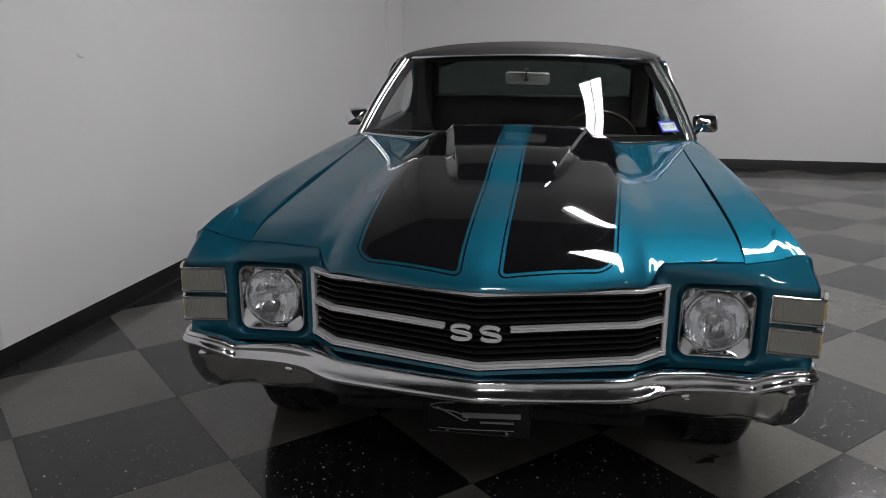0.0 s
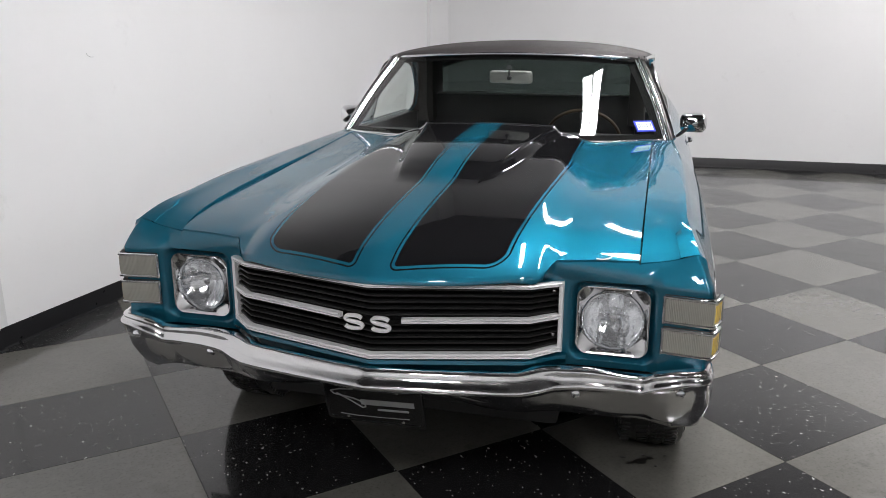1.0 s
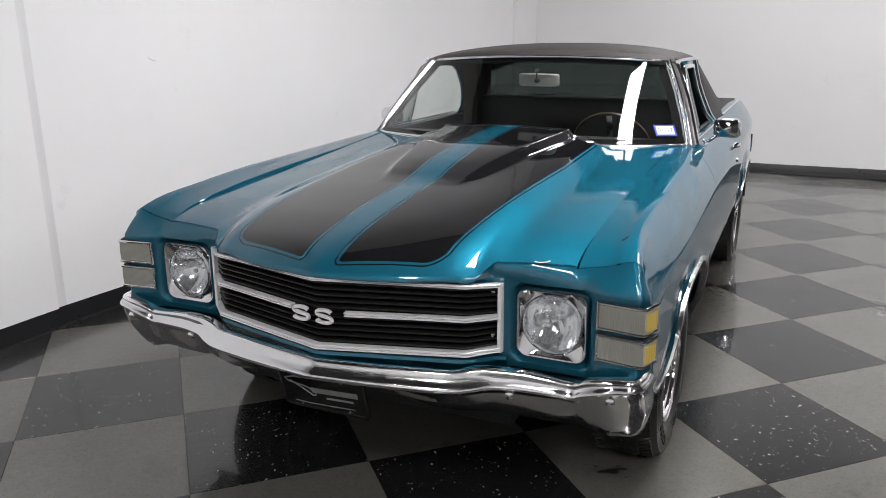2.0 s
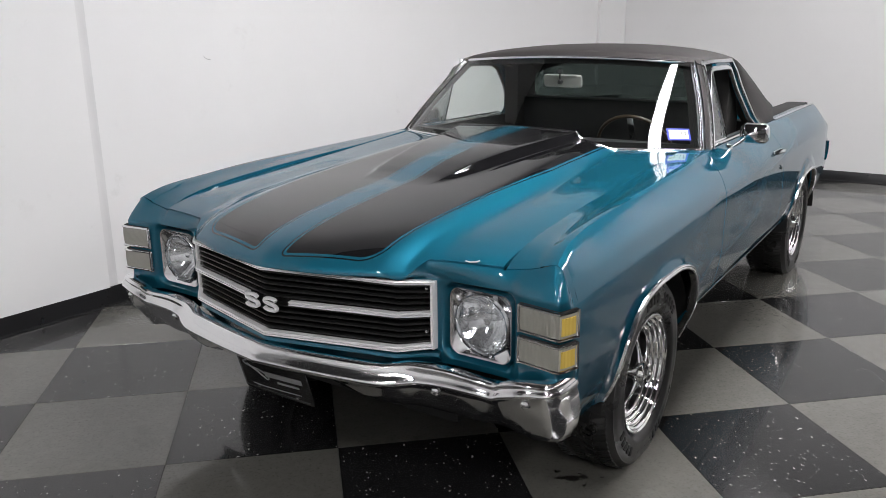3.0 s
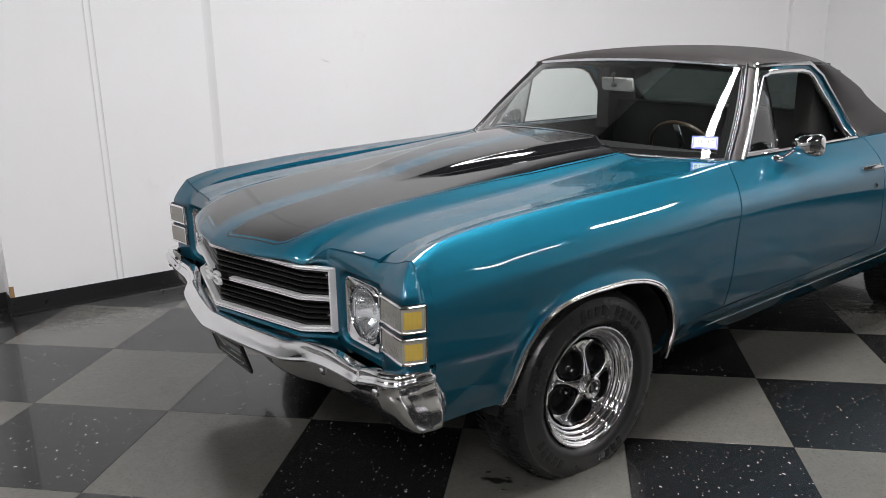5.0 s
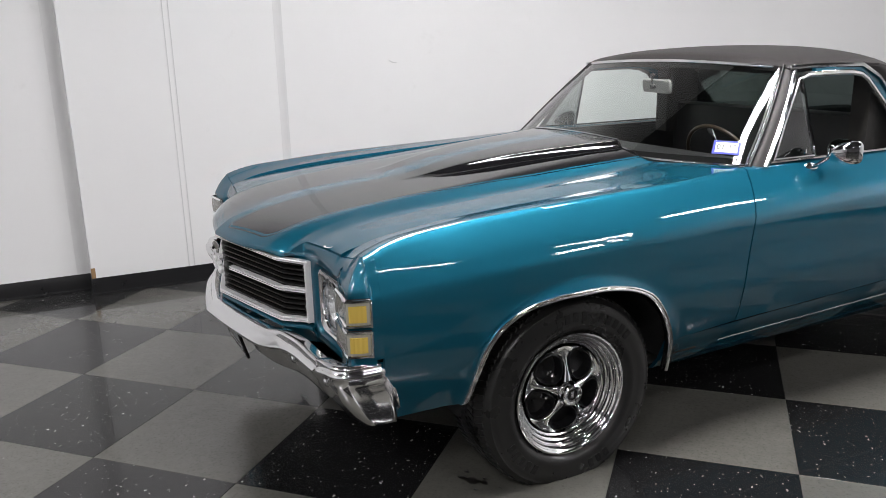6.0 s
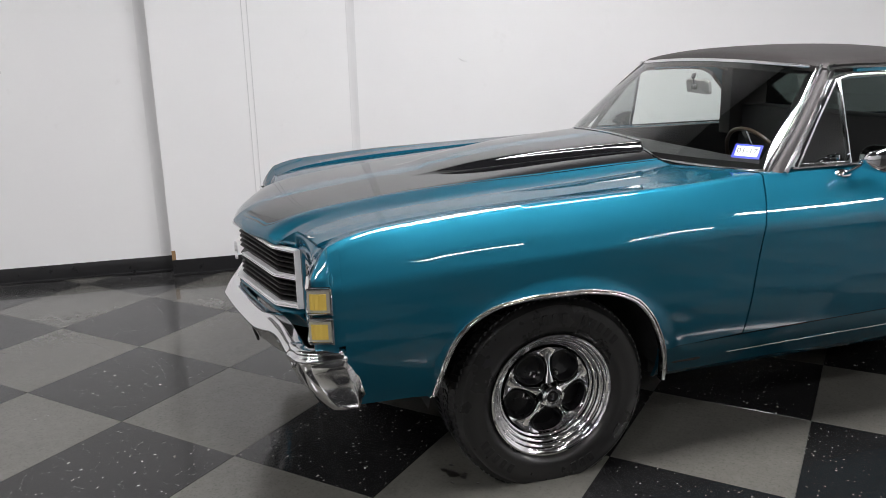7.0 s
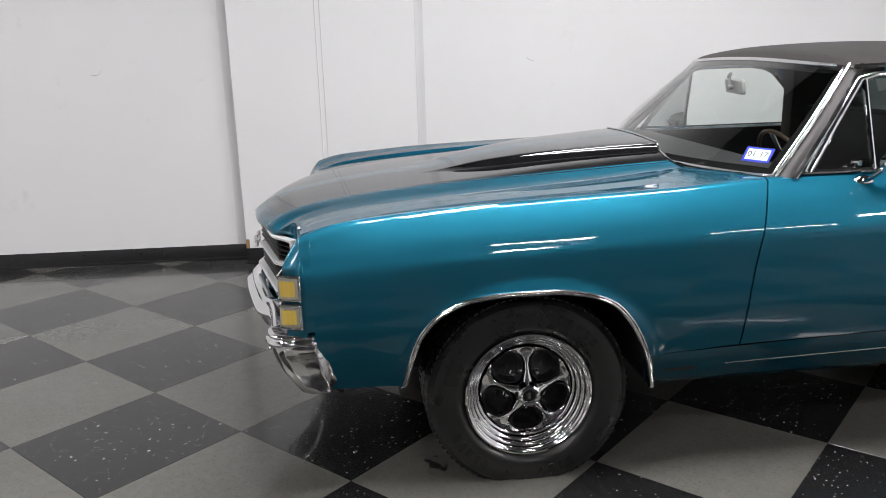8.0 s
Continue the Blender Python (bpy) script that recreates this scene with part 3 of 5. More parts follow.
def flare(y, z):
    """The panel swells outwards round a wheel opening."""
    out = 0.0
    for yc in (0.0, WHEELBASE):
        d = (math.hypot((y - yc - 0.007) / 0.4225, (z - 0.30) / 0.375) - 1) * 0.40
        if d < 0.07 and z > 0.28:
            out = max(out, 0.013 * (1 - step(0.004, 0.060, d)))
    return out


def lean(y, z):
    """The seam before the door runs forward towards the sill."""
    return -0.118 * (1 - math.exp(-max(0.0, 0.97 - z) / 0.22)) * math.exp(-((y - 0.825) / 0.22) ** 2)


def panel_rows(y0, y1, step_y=0.03, arches=()):
    ys = set(np.round(np.arange(y0, y1, step_y), 4)) | {y0, y1}
    if y0 < -0.7:
        ys |= {-0.6841, -0.6839}
    for yc, top in arches:
        for a in np.linspace(0, math.pi, 61):
            q = yc + 0.007 + 0.4225 * math.cos(a)
            if y0 < q < y1:
                ys.add(round(q, 4))
        for e in (-0.4165, 0.4305):
            q = yc + e
            if y0 < q < y1:
                ys.add(q)
    rows = []
    for y in sorted(ys):
        zb = sill_z(y)
        for yc, top in arches:
            z = arch_z(y, yc, top)
            if z is not None:
                zb = max(zb, z)
        rows.append([Vector((p.x + flare(y, p.z), p.y + lean(y, p.z), p.z)) for p in eval_section(y, zb)])
    return rows


def towards_middle(p):
    if abs(p.x) < 0.82 and p.y < 0.82 and p.z > 0.7:
        return Vector((0, 0, -1))
    return Vector((-1.0 if p.x > 0 else 1.0, 0, -0.25))


def arch_trim(parent, side, yc, top):
    """Bright moulding round a wheel opening."""
    pts = []
    for a in np.linspace(0.0, 1.0, 49):
        q = math.pi * (1 - a)
        y = yc + 0.007 + 0.4229 * math.cos(q)
        z = max(arch_z(y, yc, top), 0.371 if math.cos(q) < 0 else 0.280)
        xw = eval_section(y, z)[-1].x + 0.0125
        pts.append(Vector((side * (xw + 0.001), y, z)))
    bm = bmesh.new()
    rows = []
    for p in pts:
        out = (p - Vector((p.x, yc, 0.38)))
        out.normalize()
        sx = Vector((side, 0, 0))
        rows.append([p + out * o + sx * s for o, s in ((-0.004, -0.020), (-0.006, 0.003), (-0.003, 0.007), (0.002, 0.0065), (0.004, 0.005), (0.008, 0.007), (0.012, 0.005), (0.013, -0.004))])
    sheet(rows, bm)
    part("arch_moulding", bm, TRIM, parent, "bright chrome wheel arch moulding")


# ---------------------------------------------------------------- the car: side panels
GAP = 0.003
CAP_END = -0.718
ROCKER = [(0.0, 0.55), (0.010, 0.50), (0.022, 0.445), (0.040, 0.41), (0.075, 0.36), (0.122, 0.30), (0.165, 0.255), (0.20, 0.20)]


def rocker_x(y, z):
    zs, os = [q[1] for q in ROCKER][::-1], [q[0] for q in ROCKER][::-1]
    return float(wide_x(y)) - float(np.interp(z, zs, os)) - 0.002 + flare(y, z)


for side in (1, -1):
    fender = part("front_fender", shell(mirrored(panel_rows(CAP_END + 0.0025, 0.825 - GAP, arches=((0.0, 0.672),)), side), towards_middle, 0.012), PAINT, car)
    arch_trim(fender, side, 0.0, 0.672)
    door = part("door", shell(mirrored(panel_rows(0.825 + GAP, 1.93 - GAP), side), towards_middle, 0.02), PAINT, car)
    # rocker panel below the seam, with a thin bright strip
    rows = []
    for y in np.linspace(0.386, 2.31, 60):
        z0 = max(0.258, arch_z(y, 0.0) or 0.0, arch_z(y, WHEELBASE, 0.64) or 0.0)
        rows.append([Vector((rocker_x(y, z), y, z)) for z in np.linspace(groove_z(y) - 0.002, z0, 8)])
    rocker = part("rocker_panel", shell(mirrored(rows, side), towards_middle, 0.02), PAINT, car)
    bm = bmesh.new()
    pts = [Vector((side * (rocker_x(y, 0.349 + 0.028 * (y - 0.7)) + 0.001), y, 0.349 + 0.028 * (y - 0.7))) for y in np.linspace(0.70, 2.28, 30)]
    sweep(bm, pts, [(-0.002, -0.0018), (-0.002, 0.0018), (0.002, 0.0018), (0.002, -0.0018)], up=(0, 0, 1))
    part("sill_strip", bm, CHROME_SOFT, rocker, "thin bright sill strip")
    # door handle
    bm = bmesh.new()
    box(bm, 0, 0.012, -0.085, 0.085, -0.013, 0.013, 0.004)
    sweep(bm, [(0.010, -0.075, 0.002), (0.030, -0.055, 0.005), (0.034, 0.0, 0.006), (0.032, 0.05, 0.004), (0.012, 0.075, 0.0)], ring_profile(0.009, 8, 1, 0.7), up=(1, 0, 0))
    part("door_handle", bm, CHROME, door, "chrome pull handle", m=Matrix.Translation((side * 0.894, 1.82, 0.86)) @ Matrix.Diagonal((side, 1, 1, 1)))
    bm = bmesh.new()
    lathe(bm, [(0.0, 0.006), (0.009, 0.006), (0.012, 0.003), (0.012, -0.004)], 16)
    part("lock_cylinder", bm, CHROME, door, m=Matrix.Translation((side * 0.922, 1.84, 0.78)) @ Matrix.Diagonal((side, 1, 1, 1)))
    rear = part("bed_side", shell(mirrored(panel_rows(1.93 + GAP, 3.72, arches=((WHEELBASE, 0.64),)), side), towards_middle, 0.03), PAINT, car)
    arch_trim(rear, side, WHEELBASE, 0.64)

# ---------------------------------------------------------------- hood
hood_front = curve_fn([0, 0.2, 0.34, 0.43, 0.465, 0.495, 0.56, 0.716], [-0.950, -0.920, -0.878, -0.840, -0.805, -0.757, -0.742, -0.722])
dome_z = curve_fn([-0.95, -0.90, -0.8, -0.6, -0.23, 0.2, 0.62, 0.85], [0.853, 0.862, 0.881, 0.914, 0.954, 0.980, 0.992, 0.996])
side_z = curve_fn([-0.84, -0.75, -0.68, -0.60, -0.4, 0.0, 0.4, 0.8], [0.832, 0.850, 0.866, 0.882, 0.904, 0.932, 0.957, 0.986])


# the dome swells towards the windscreen, and the scoop stands on it
swell = curve_fn([-0.25, -0.10, 0.0, 0.24, 0.43, 0.64], [0.0, 0.0025, 0.006, 0.017, 0.024, 0.031])
SCOOP_Y = [-0.27, -0.20, -0.13, 0.0, 0.24, 0.45, 0.64]
scoop_rise = curve_fn(SCOOP_Y, [0.0, 0.004, 0.0135, 0.025, 0.031, 0.031, 0.031])
scoop_in = curve_fn(SCOOP_Y, [0.140, 0.152, 0.166, 0.187, 0.230, 0.260, 0.294])
scoop_out = curve_fn(SCOOP_Y, [0.165, 0.182, 0.203, 0.229, 0.270, 0.300, 0.331])


def scoop_z(x, y):
    """Height of the scoop over the dome: a crowned top and a concave flank."""
    a, b, ax = float(scoop_in(y)), float(scoop_out(y)), abs(x)
    s = (ax - a) / (b - a)
    f = 1.0 + 0.10 * (1 - (ax / a) ** 2) if s <= 0 else max(0.0, 1 - s) ** 1.35 if s > 0.25 else 1.0 - 1.286 * s * s / 0.25
    return float(scoop_rise(y)) * f


def hood_z(x, y):
    ax = abs(x)
    w = 1 - step(0.375, 0.525, ax)
    zd = float(dome_z(y)) - 0.007 * (ax / 0.38) ** 1.5
    zo = float(side_z(y)) - 0.002 * step(0.6, 0.72, ax)
    z = zo + (zd - zo) * w
    d = max(0.0, y - float(hood_front(ax)))
    inner = 1 - step(0.44, 0.50, ax)
    z += float(swell(y)) * (1 - step(0.33, 0.49, ax))
    return z - (0.005 + 0.045 * inner) * math.exp(-d / (0.022 + 0.038 * inner))


def hood_rear(x):
    return max(0.640, 0.575 + 0.40 * x * x)


vs_h = np.concatenate([np.linspace(0, 0.14, 18, endpoint=False), np.linspace(0.14, 1, 72)])
rows = []
for v in vs_h:
    yv = float(hood_front(0.22)) + (0.64 - float(hood_front(0.22))) * v
    a, b = float(scoop_in(yv)), float(scoop_out(yv))
    half = np.concatenate([np.linspace(0, a, 10, endpoint=False), np.linspace(a, b, 14, endpoint=False), np.linspace(b, 0.37, 6, endpoint=False),
                           np.linspace(0.37, 0.50, 18, endpoint=False), np.linspace(0.50, 0.7165, 16)])
    r = []
    for x in np.concatenate([-half[:0:-1], half]):
        y0, y1 = float(hood_front(abs(x))), hood_rear(x)
        y = y0 + (y1 - y0) * v
        r.append(Vector((x, y, hood_z(x, y) + scoop_z(x, y))))
    rows.append(r)
hood = part("hood", shell(rows, (0, 0, -1), 0.010), HOOD_PAINT, car, "teal hood with two black racing stripes and a raised rear-facing scoop", smooth=60)
# bright edge along the rear of hood and scoop
bm = bmesh.new()
edge = [Vector((p.x, p.y + 0.004, p.z + 0.002)) for p in rows[-1]]
sweep(bm, edge, ring_profile(0.0038, 6), up=(0, 1, 0.3))
part("rear_edge_strip", bm, CHROME_SOFT, hood, "thin bright strip along the hood's rear edge")
# scoop mouth
bm = bmesh.new()
box(bm, -0.29, 0.29, 0.605, 0.628, 0.95, 1.03)
part("scoop_mouth", bm, DARK, hood)
# chipped mark on the lip over a headlamp
bm = bmesh.new()
sweep(bm, [(0.60, -0.733, 0.851), (0.615, -0.735, 0.850), (0.633, -0.730, 0.852), (0.641, -0.723, 0.855)], [(-0.004, 0), (-0.003, 0.0012), (0.003, 0.0012), (0.004, 0)], up=(0, 0, 1))
part("chip", bm, FIXTURE, hood, "pale chip in the paint")

# cowl between hood and windscreen
bm = bmesh.new()
rows = []
for x in np.linspace(-0.80, 0.80, 41):
    rows.append([Vector((x, hood_rear(x) + 0.008, 0.962)), Vector((x, hood_rear(x) + 0.03, 0.967)), Vector((x, 0.66 + 0.42 * x * x, 0.973))])
part("cowl", shell(rows, (0, 0, -1), 0.02), DARK, car)

# ---------------------------------------------------------------- front caps round the headlamps
HEAD = (0.655, 0.672)
cap_y = curve_fn([0.45, 0.49, 0.56, 0.75, 0.79, 0.90, 0.925, 0.933], [-0.790, -0.762, -0.752, -0.748, -0.760, -0.772, -0.768, -0.762])


def cap_depth(x, z):
    """How far the paint is set back in the headlamp's square recess."""
    dx, dz = abs(x - HEAD[0]) - 0.082, abs(z - HEAD[1]) - 0.082
    d = math.hypot(max(dx, 0), max(dz, 0)) + min(max(dx, dz), 0) - 0.030
    bowl = 0.07 * (1 - step(0.080, 0.088, math.hypot(x - HEAD[0], z - HEAD[1])))
    return 0.030 * (1 - step(-0.010, 0.006, d)) + bowl


front_section = [(p.x, p.z) for p in eval_section(CAP_END, 0.50, 24, 60)]
FS_X, FS_Z = [p[0] for p in front_section], [p[1] for p in front_section]
I_CROWN = int(np.argmax(FS_Z))


def crown_line_z(x):
    return float(np.interp(x, FS_X[:I_CROWN + 1], FS_Z[:I_CROWN + 1]))


def side_line_x(z):
    return float(np.interp(z, FS_Z[I_CROWN:][::-1], FS_X[I_CROWN:][::-1]))


for side in (1, -1):
    # columns: across the front, then round the corner to the fender's edge
    columns = [(x, float(cap_y(x)), 0.0) for x in np.concatenate([np.linspace(0.452, 0.4895, 7), np.linspace(0.490, 0.892, 64)])]
    columns += [(0.900, -0.7730, 0.06), (0.9050, -0.7722, 0.12), (0.9090, -0.7700, 0.18), (0.9120, -0.7660, 0.24), (0.9140, -0.7615, 0.30), (0.9180, -0.7530, 0.42), (0.9230, -0.7420, 0.60), (0.9285, -0.7300, 0.80), (0.9345, -0.7180, 1.0)]
    rows = []
    for x, yf, w in columns:
        r = []
        if x < 0.716:
            b = Vector((x, float(hood_front(x)) - 0.0045, hood_z(x, float(hood_front(x))) - 0.0045))
        else:
            q = min(1.0, (x - 0.716) / 0.176)
            xt = 0.716 + q * (0.868 - 0.716) + w * (FS_X[I_CROWN] - 0.868)
            b = Vector((xt, -0.7265 + (CAP_END + 0.7265) * min(1.0, q * 3), crown_line_z(xt) - 0.0005))
        lows = np.linspace(0.784 if x < 0.514 else 0.535 if w == 0 and x < 0.88 else 0.575, 0.79, 42)
        a = Vector((x, yf, 0.79))
        c = a.lerp(b, 0.5) + Vector((0, -0.008, 0.006))
        for z in lows:
            p = Vector((x, yf + (cap_depth(x, z) if w == 0 else 0.0), z))
            r.append(p.lerp(Vector((side_line_x(z), CAP_END, z)), w ** 2))
        for t in np.linspace(0.08, 1, 12):
            p = a * (1 - t) ** 2 + c * 2 * t * (1 - t) + b * t * t
            zs = 0.79 + (FS_Z[I_CROWN] - 0.79) * t
            r.append(p.lerp(Vector((side_line_x(zs), CAP_END, zs)), w ** 2))
        rows.append(r)
    cap = part("front_cap", shell(mirrored(rows, side), (0, 1, -0.5), 0.012), PAINT, car, smooth=50)

    # headlamp: square bright bezel, round moulded lens, reflector bowl
    lamp = thing("headlight", "", "")
    lamp.parent = car
    lamp.matrix_basis = Matrix.Translation((side * HEAD[0], -0.735, HEAD[1]))
    bm = bmesh.new()
    loops = []
    for hx, r, yy in ((0.104, 0.034, 0.022), (0.104, 0.034, -0.004), (0.101, 0.033, -0.010), (0.097, 0.033, -0.009), (0.092, 0.058, 0.000), (0.0895, 0.0885, 0.006), (0.0885, 0.0880, 0.022)):
        loops.append([Vector((a, yy, b)) for a, b in rounded_square(0, 0, hx, hx, r, 8)])
    sheet(loops, bm, closed_v=True)
    part("bezel", bm, CHROME_SOFT, lamp, "square chrome headlamp bezel")
    to_y = Matrix.Rotation(radians(-90), 4, "Z")
    bm = bmesh.new()
    lathe(bm, [(0.0, 0.020), (0.03, 0.0182), (0.06, 0.0125), (0.075, 0.006), (0.0815, -0.003), (0.083, -0.012)], 48, to_y)
    part("lens", bm, LAMP_GLASS, lamp, "clear moulded glass lens", smooth=60)
    bm = bmesh.new()
    lathe(bm, [(0.0, -0.075), (0.02, -0.070), (0.05, -0.052), (0.07, -0.030), (0.084, -0.010)], 40, to_y)
    part("reflector", bm, REFLECTOR, lamp, "silvered reflector bowl")
    bm = bmesh.new()
    lathe(bm, [(0.0815, -0.010), (0.0825, 0.006), (0.085, 0.009), (0.0885, 0.004), (0.0885, -0.012)], 48, to_y)
    part("retaining_ring", bm, CHROME_SOFT, lamp)
    bm = bmesh.new()
    lathe(bm, [(0.0, -0.026), (0.012, -0.028), (0.014, -0.04), (0.010, -0.070)], 16, to_y)
    part("bulb_shield", bm, REFLECTOR, lamp)

    # two stacked corner lamps
    for z0, z1 in ((0.692, 0.772), (0.602, 0.680)):
        tl = thing("corner_lamp", "", "")
        tl.parent = car
        plan = [(0.792, -0.763), (0.83, -0.768), (0.87, -0.7735), (0.900, -0.7785), (0.9160, -0.7805), (0.9225, -0.764), (0.930, -0.742), (0.9365, -0.720)]

        def at(k, off, z):
            p = Vector((*plan[k], z))
            a = Vector((*plan[max(k - 1, 0)], z))
            b = Vector((*plan[min(k + 1, len(plan) - 1)], z))
            t = (b - a).normalized()
            nrm = Vector((t.y, -t.x, 0))
            q = p + nrm * off
            return Vector((q.x * side, q.y, z))
        bm = bmesh.new()
        sheet([[at(k, 0.006 + 0.002 * math.sin(math.pi * v), z0 + 0.006 + (z1 - z0 - 0.012) * v) for v in np.linspace(0, 1, 6)] for k in range(5)], bm)
        part("front_lens", bm, LENS_CLEAR, tl, "milky clear lens")
        bm = bmesh.new()
        sheet([[at(k, 0.0062 + 0.002 * math.sin(math.pi * v), z0 + 0.006 + (z1 - z0 - 0.012) * v) for v in np.linspace(0, 1, 6)] for k in range(4, 8)], bm)
        side_lens = part("side_lens", bm, LENS_EDGE, tl, "clear side lens")
        bm = bmesh.new()
        rows = [[at(k, 0.0105, z) for k in (5, 6)] for z in np.linspace(z0 + 0.016, z1 - 0.016, 5)]
        a0, a1 = [at(4, 0.0095, r[0].z).lerp(r[0], 0.35) for r in rows], [r[1].lerp(at(7, 0.0095, r[1].z), 0.45) for r in rows]
        rows = [[p, *r, q] for p, r, q in zip(a0, rows, a1)]
        part("amber_block", shell(rows, (-side, 0, 0), 0.006), LENS_AMBER, side_lens, "amber block in the side lens", smooth=30)
        bm = bmesh.new()
        prof = [(-0.0045, 0.0), (-0.0045, 0.008), (-0.002, 0.011), (0.002, 0.011), (0.0045, 0.008), (0.0045, 0.0)]
        for zz in (z0 + 0.004, z1 - 0.004):
            sheet([[at(k, o, zz + s) for s, o in prof] for k in range(8)], bm)
        for k in (0, 7):
            t = Vector((plan[1][0] - plan[0][0], plan[1][1] - plan[0][1], 0)) if k == 0 else Vector((plan[7][0] - plan[6][0], plan[7][1] - plan[6][1], 0))
            t.normalize()
            t.x *= side
            sheet([[at(k, o, zz) + t * s for s, o in prof] for zz in (z0, z1)], bm)
        part("lamp_frame", bm, CHROME, tl, "bright lamp frame")
        bm = bmesh.new()
        sheet([[at(k, 0.0015, z0 - 0.003 + (z1 - z0 + 0.006) * v) for v in (0, 1)] for k in range(8)], bm)
        part("lamp_back", bm, GRILLE_BLACK, tl)

# ---------------------------------------------------------------- grille
def grille_y(x):
    return np.interp(x, [0, 0.432, 0.512], [-0.941, -0.835, -0.763])


def grille_line(z_fn, off=0.0, n=41, xm=0.512):
    xs = sorted(set(np.linspace(-xm, xm, n)) | {-0.4325, -0.4315, 0.4315, 0.4325, -0.0005, 0.0005} - {0.0})
    return [Vector((x, float(grille_y(abs(x))) + off, z_fn(abs(x)))) for x in xs]


g_top = curve_fn([0, 0.42, 0.512], [0.789, 0.786, 0.780])
g_mid = curve_fn([0, 0.42, 0.512], [0.684, 0.688, 0.686])
g_bot = curve_fn([0, 0.42, 0.512], [0.580, 0.584, 0.588])
grille = thing("grille", "", "")
grille.parent = car
for z_fn, w, h in ((g_top, 0.0055, 0.016), (g_bot, 0.0078, 0.018)):
    bm = bmesh.new()
    sweep(bm, grille_line(lambda x: float(z_fn(x)), 0.0), [(-0.012, -w), (0.009, -w), (0.012, -w + 0.002), (0.012, -0.30 * w), (0.007, -0.18 * w), (0.007, 0.18 * w), (0.012, 0.30 * w), (0.012, w - 0.002), (0.009, w), (-0.012, w)], up=(0, 0, 1))
    part("frame_bar", bm, SILVER, grille, "silver grille surround bar", smooth=20)
for a, b in ((-0.505, -0.094), (0.088, 0.505)):
    bm = bmesh.new()
    line = [Vector((x, float(grille_y(abs(x))), float(g_mid(abs(x))))) for x in sorted(set(np.linspace(a, b, 20)) | {math.copysign(0.432, a)})]
    sweep(bm, line, [(-0.010, -0.0068), (0.008, -0.0068), (0.011, -0.0055), (0.011, -0.0025), (0.006, -0.0012), (0.006, 0.0012), (0.011, 0.0025), (0.011, 0.0055), (0.008, 0.0068), (-0.010, 0.0068)], up=(0, 0, 1))
    part("middle_bar", bm, SILVER, grille, "silver middle bar", smooth=20)
for side in (1, -1):
    bm = bmesh.new()
    pts = [Vector((side * 0.511, -0.764, z)) for z in np.linspace(0.579, 0.786, 6)]
    sweep(bm, pts, [(-0.006, -0.03), (-0.006, 0.010), (-0.004, 0.013), (0.005, 0.013), (0.007, 0.009), (0.007, -0.03)], up=(0, -1, 0))
    part("end_bar", bm, SILVER, grille, "silver grille surround end")
for lo, hi, n in ((g_bot, g_mid, 5), (g_mid, g_top, 5)):
    for i in range(n):
        f = (i + 0.8) / (n + 0.6)
        bm = bmesh.new()
        sweep(bm, grille_line(lambda x: float(lo(x)) * (1 - f) + float(hi(x)) * f, 0.012, 33, 0.504), [(-0.025, -0.004), (-0.002, -0.0045), (0.003, -0.002), (0.003, 0.002), (-0.002, 0.0045), (-0.025, 0.004)], up=(0, 0, 1))
        part("slat", bm, GRILLE_BLACK, grille)
bm = bmesh.new()
sheet([[Vector((x, float(grille_y(abs(x))) + 0.045, z)) for z in (0.55, 0.80)] for x in np.linspace(-0.505, 0.505, 31)], bm)
part("backing", bm, DARK, grille)
for sx in (1, -1):
    for z in (0.76, 0.63):
        bm = bmesh.new()
        lathe(bm, [(0.0, 0.003), (0.004, 0.002), (0.005, -0.004)], 10, Matrix.Translation((sx * 0.492, -0.775, z)) @ Matrix.Rotation(radians(-90), 4, "Z"))
        part("screw", bm, CHROME_SOFT, grille)

# two-letter badge in the middle of the grille
def ess(cx, cz, s):
    ctrl = [(0.50, 0.55), (0.30, 0.78), (0.0, 0.84), (-0.38, 0.76), (-0.52, 0.46), (-0.36, 0.16), (0.0, 0.02), (0.40, -0.14), (0.54, -0.46), (0.38, -0.76), (0.0, -0.84), (-0.36, -0.76), (-0.54, -0.52)]
    pts = []
    for i in range(len(ctrl) - 1):
        p0, p1, p2, p3 = (Vector(ctrl[min(max(j, 0), len(ctrl) - 1)]) for j in (i - 1, i, i + 1, i + 2))
        for t in np.linspace(0, 1, 4, endpoint=False):
            q = 0.5 * ((2 * p1) + (p2 - p0) * t + (2 * p0 - 5 * p1 + 4 * p2 - p3) * t * t + (3 * p1 - p0 - 3 * p2 + p3) * t ** 3)
            pts.append(q)
    pts.append(Vector(ctrl[-1]))
    return [Vector((cx + q.x * s * 2.1, float(grille_y(abs(cx))) - 0.019, cz + q.y * s)) for q in pts]


badge = thing("grille_badge", "", "")
badge.parent = car
for cx in (-0.043, 0.037):
    bm = bmesh.new()
    sweep(bm, ess(cx, 0.680, 0.0225), [(-0.0052, -0.005), (-0.0052, 0.002), (-0.0030, 0.0055), (0.0030, 0.0055), (0.0052, 0.002), (0.0052, -0.005)], up=(0, -1, 0))
    part("badge_letter", bm, SILVER, badge, "raised silver letter")

# painted strip below the grille
bm = bmesh.new()
rows = [[Vector((x, float(grille_y(min(abs(x), 0.512))) + dy, z)) for z, dy in ((0.500, 0.04), (0.545, 0.004), (0.556, -0.006), (0.566, -0.004), (0.572, 0.012))] for x in np.linspace(-0.53, 0.53, 41)]
part("lower_panel", shell(rows, (0, 1, 0), 0.01), PAINT, car)

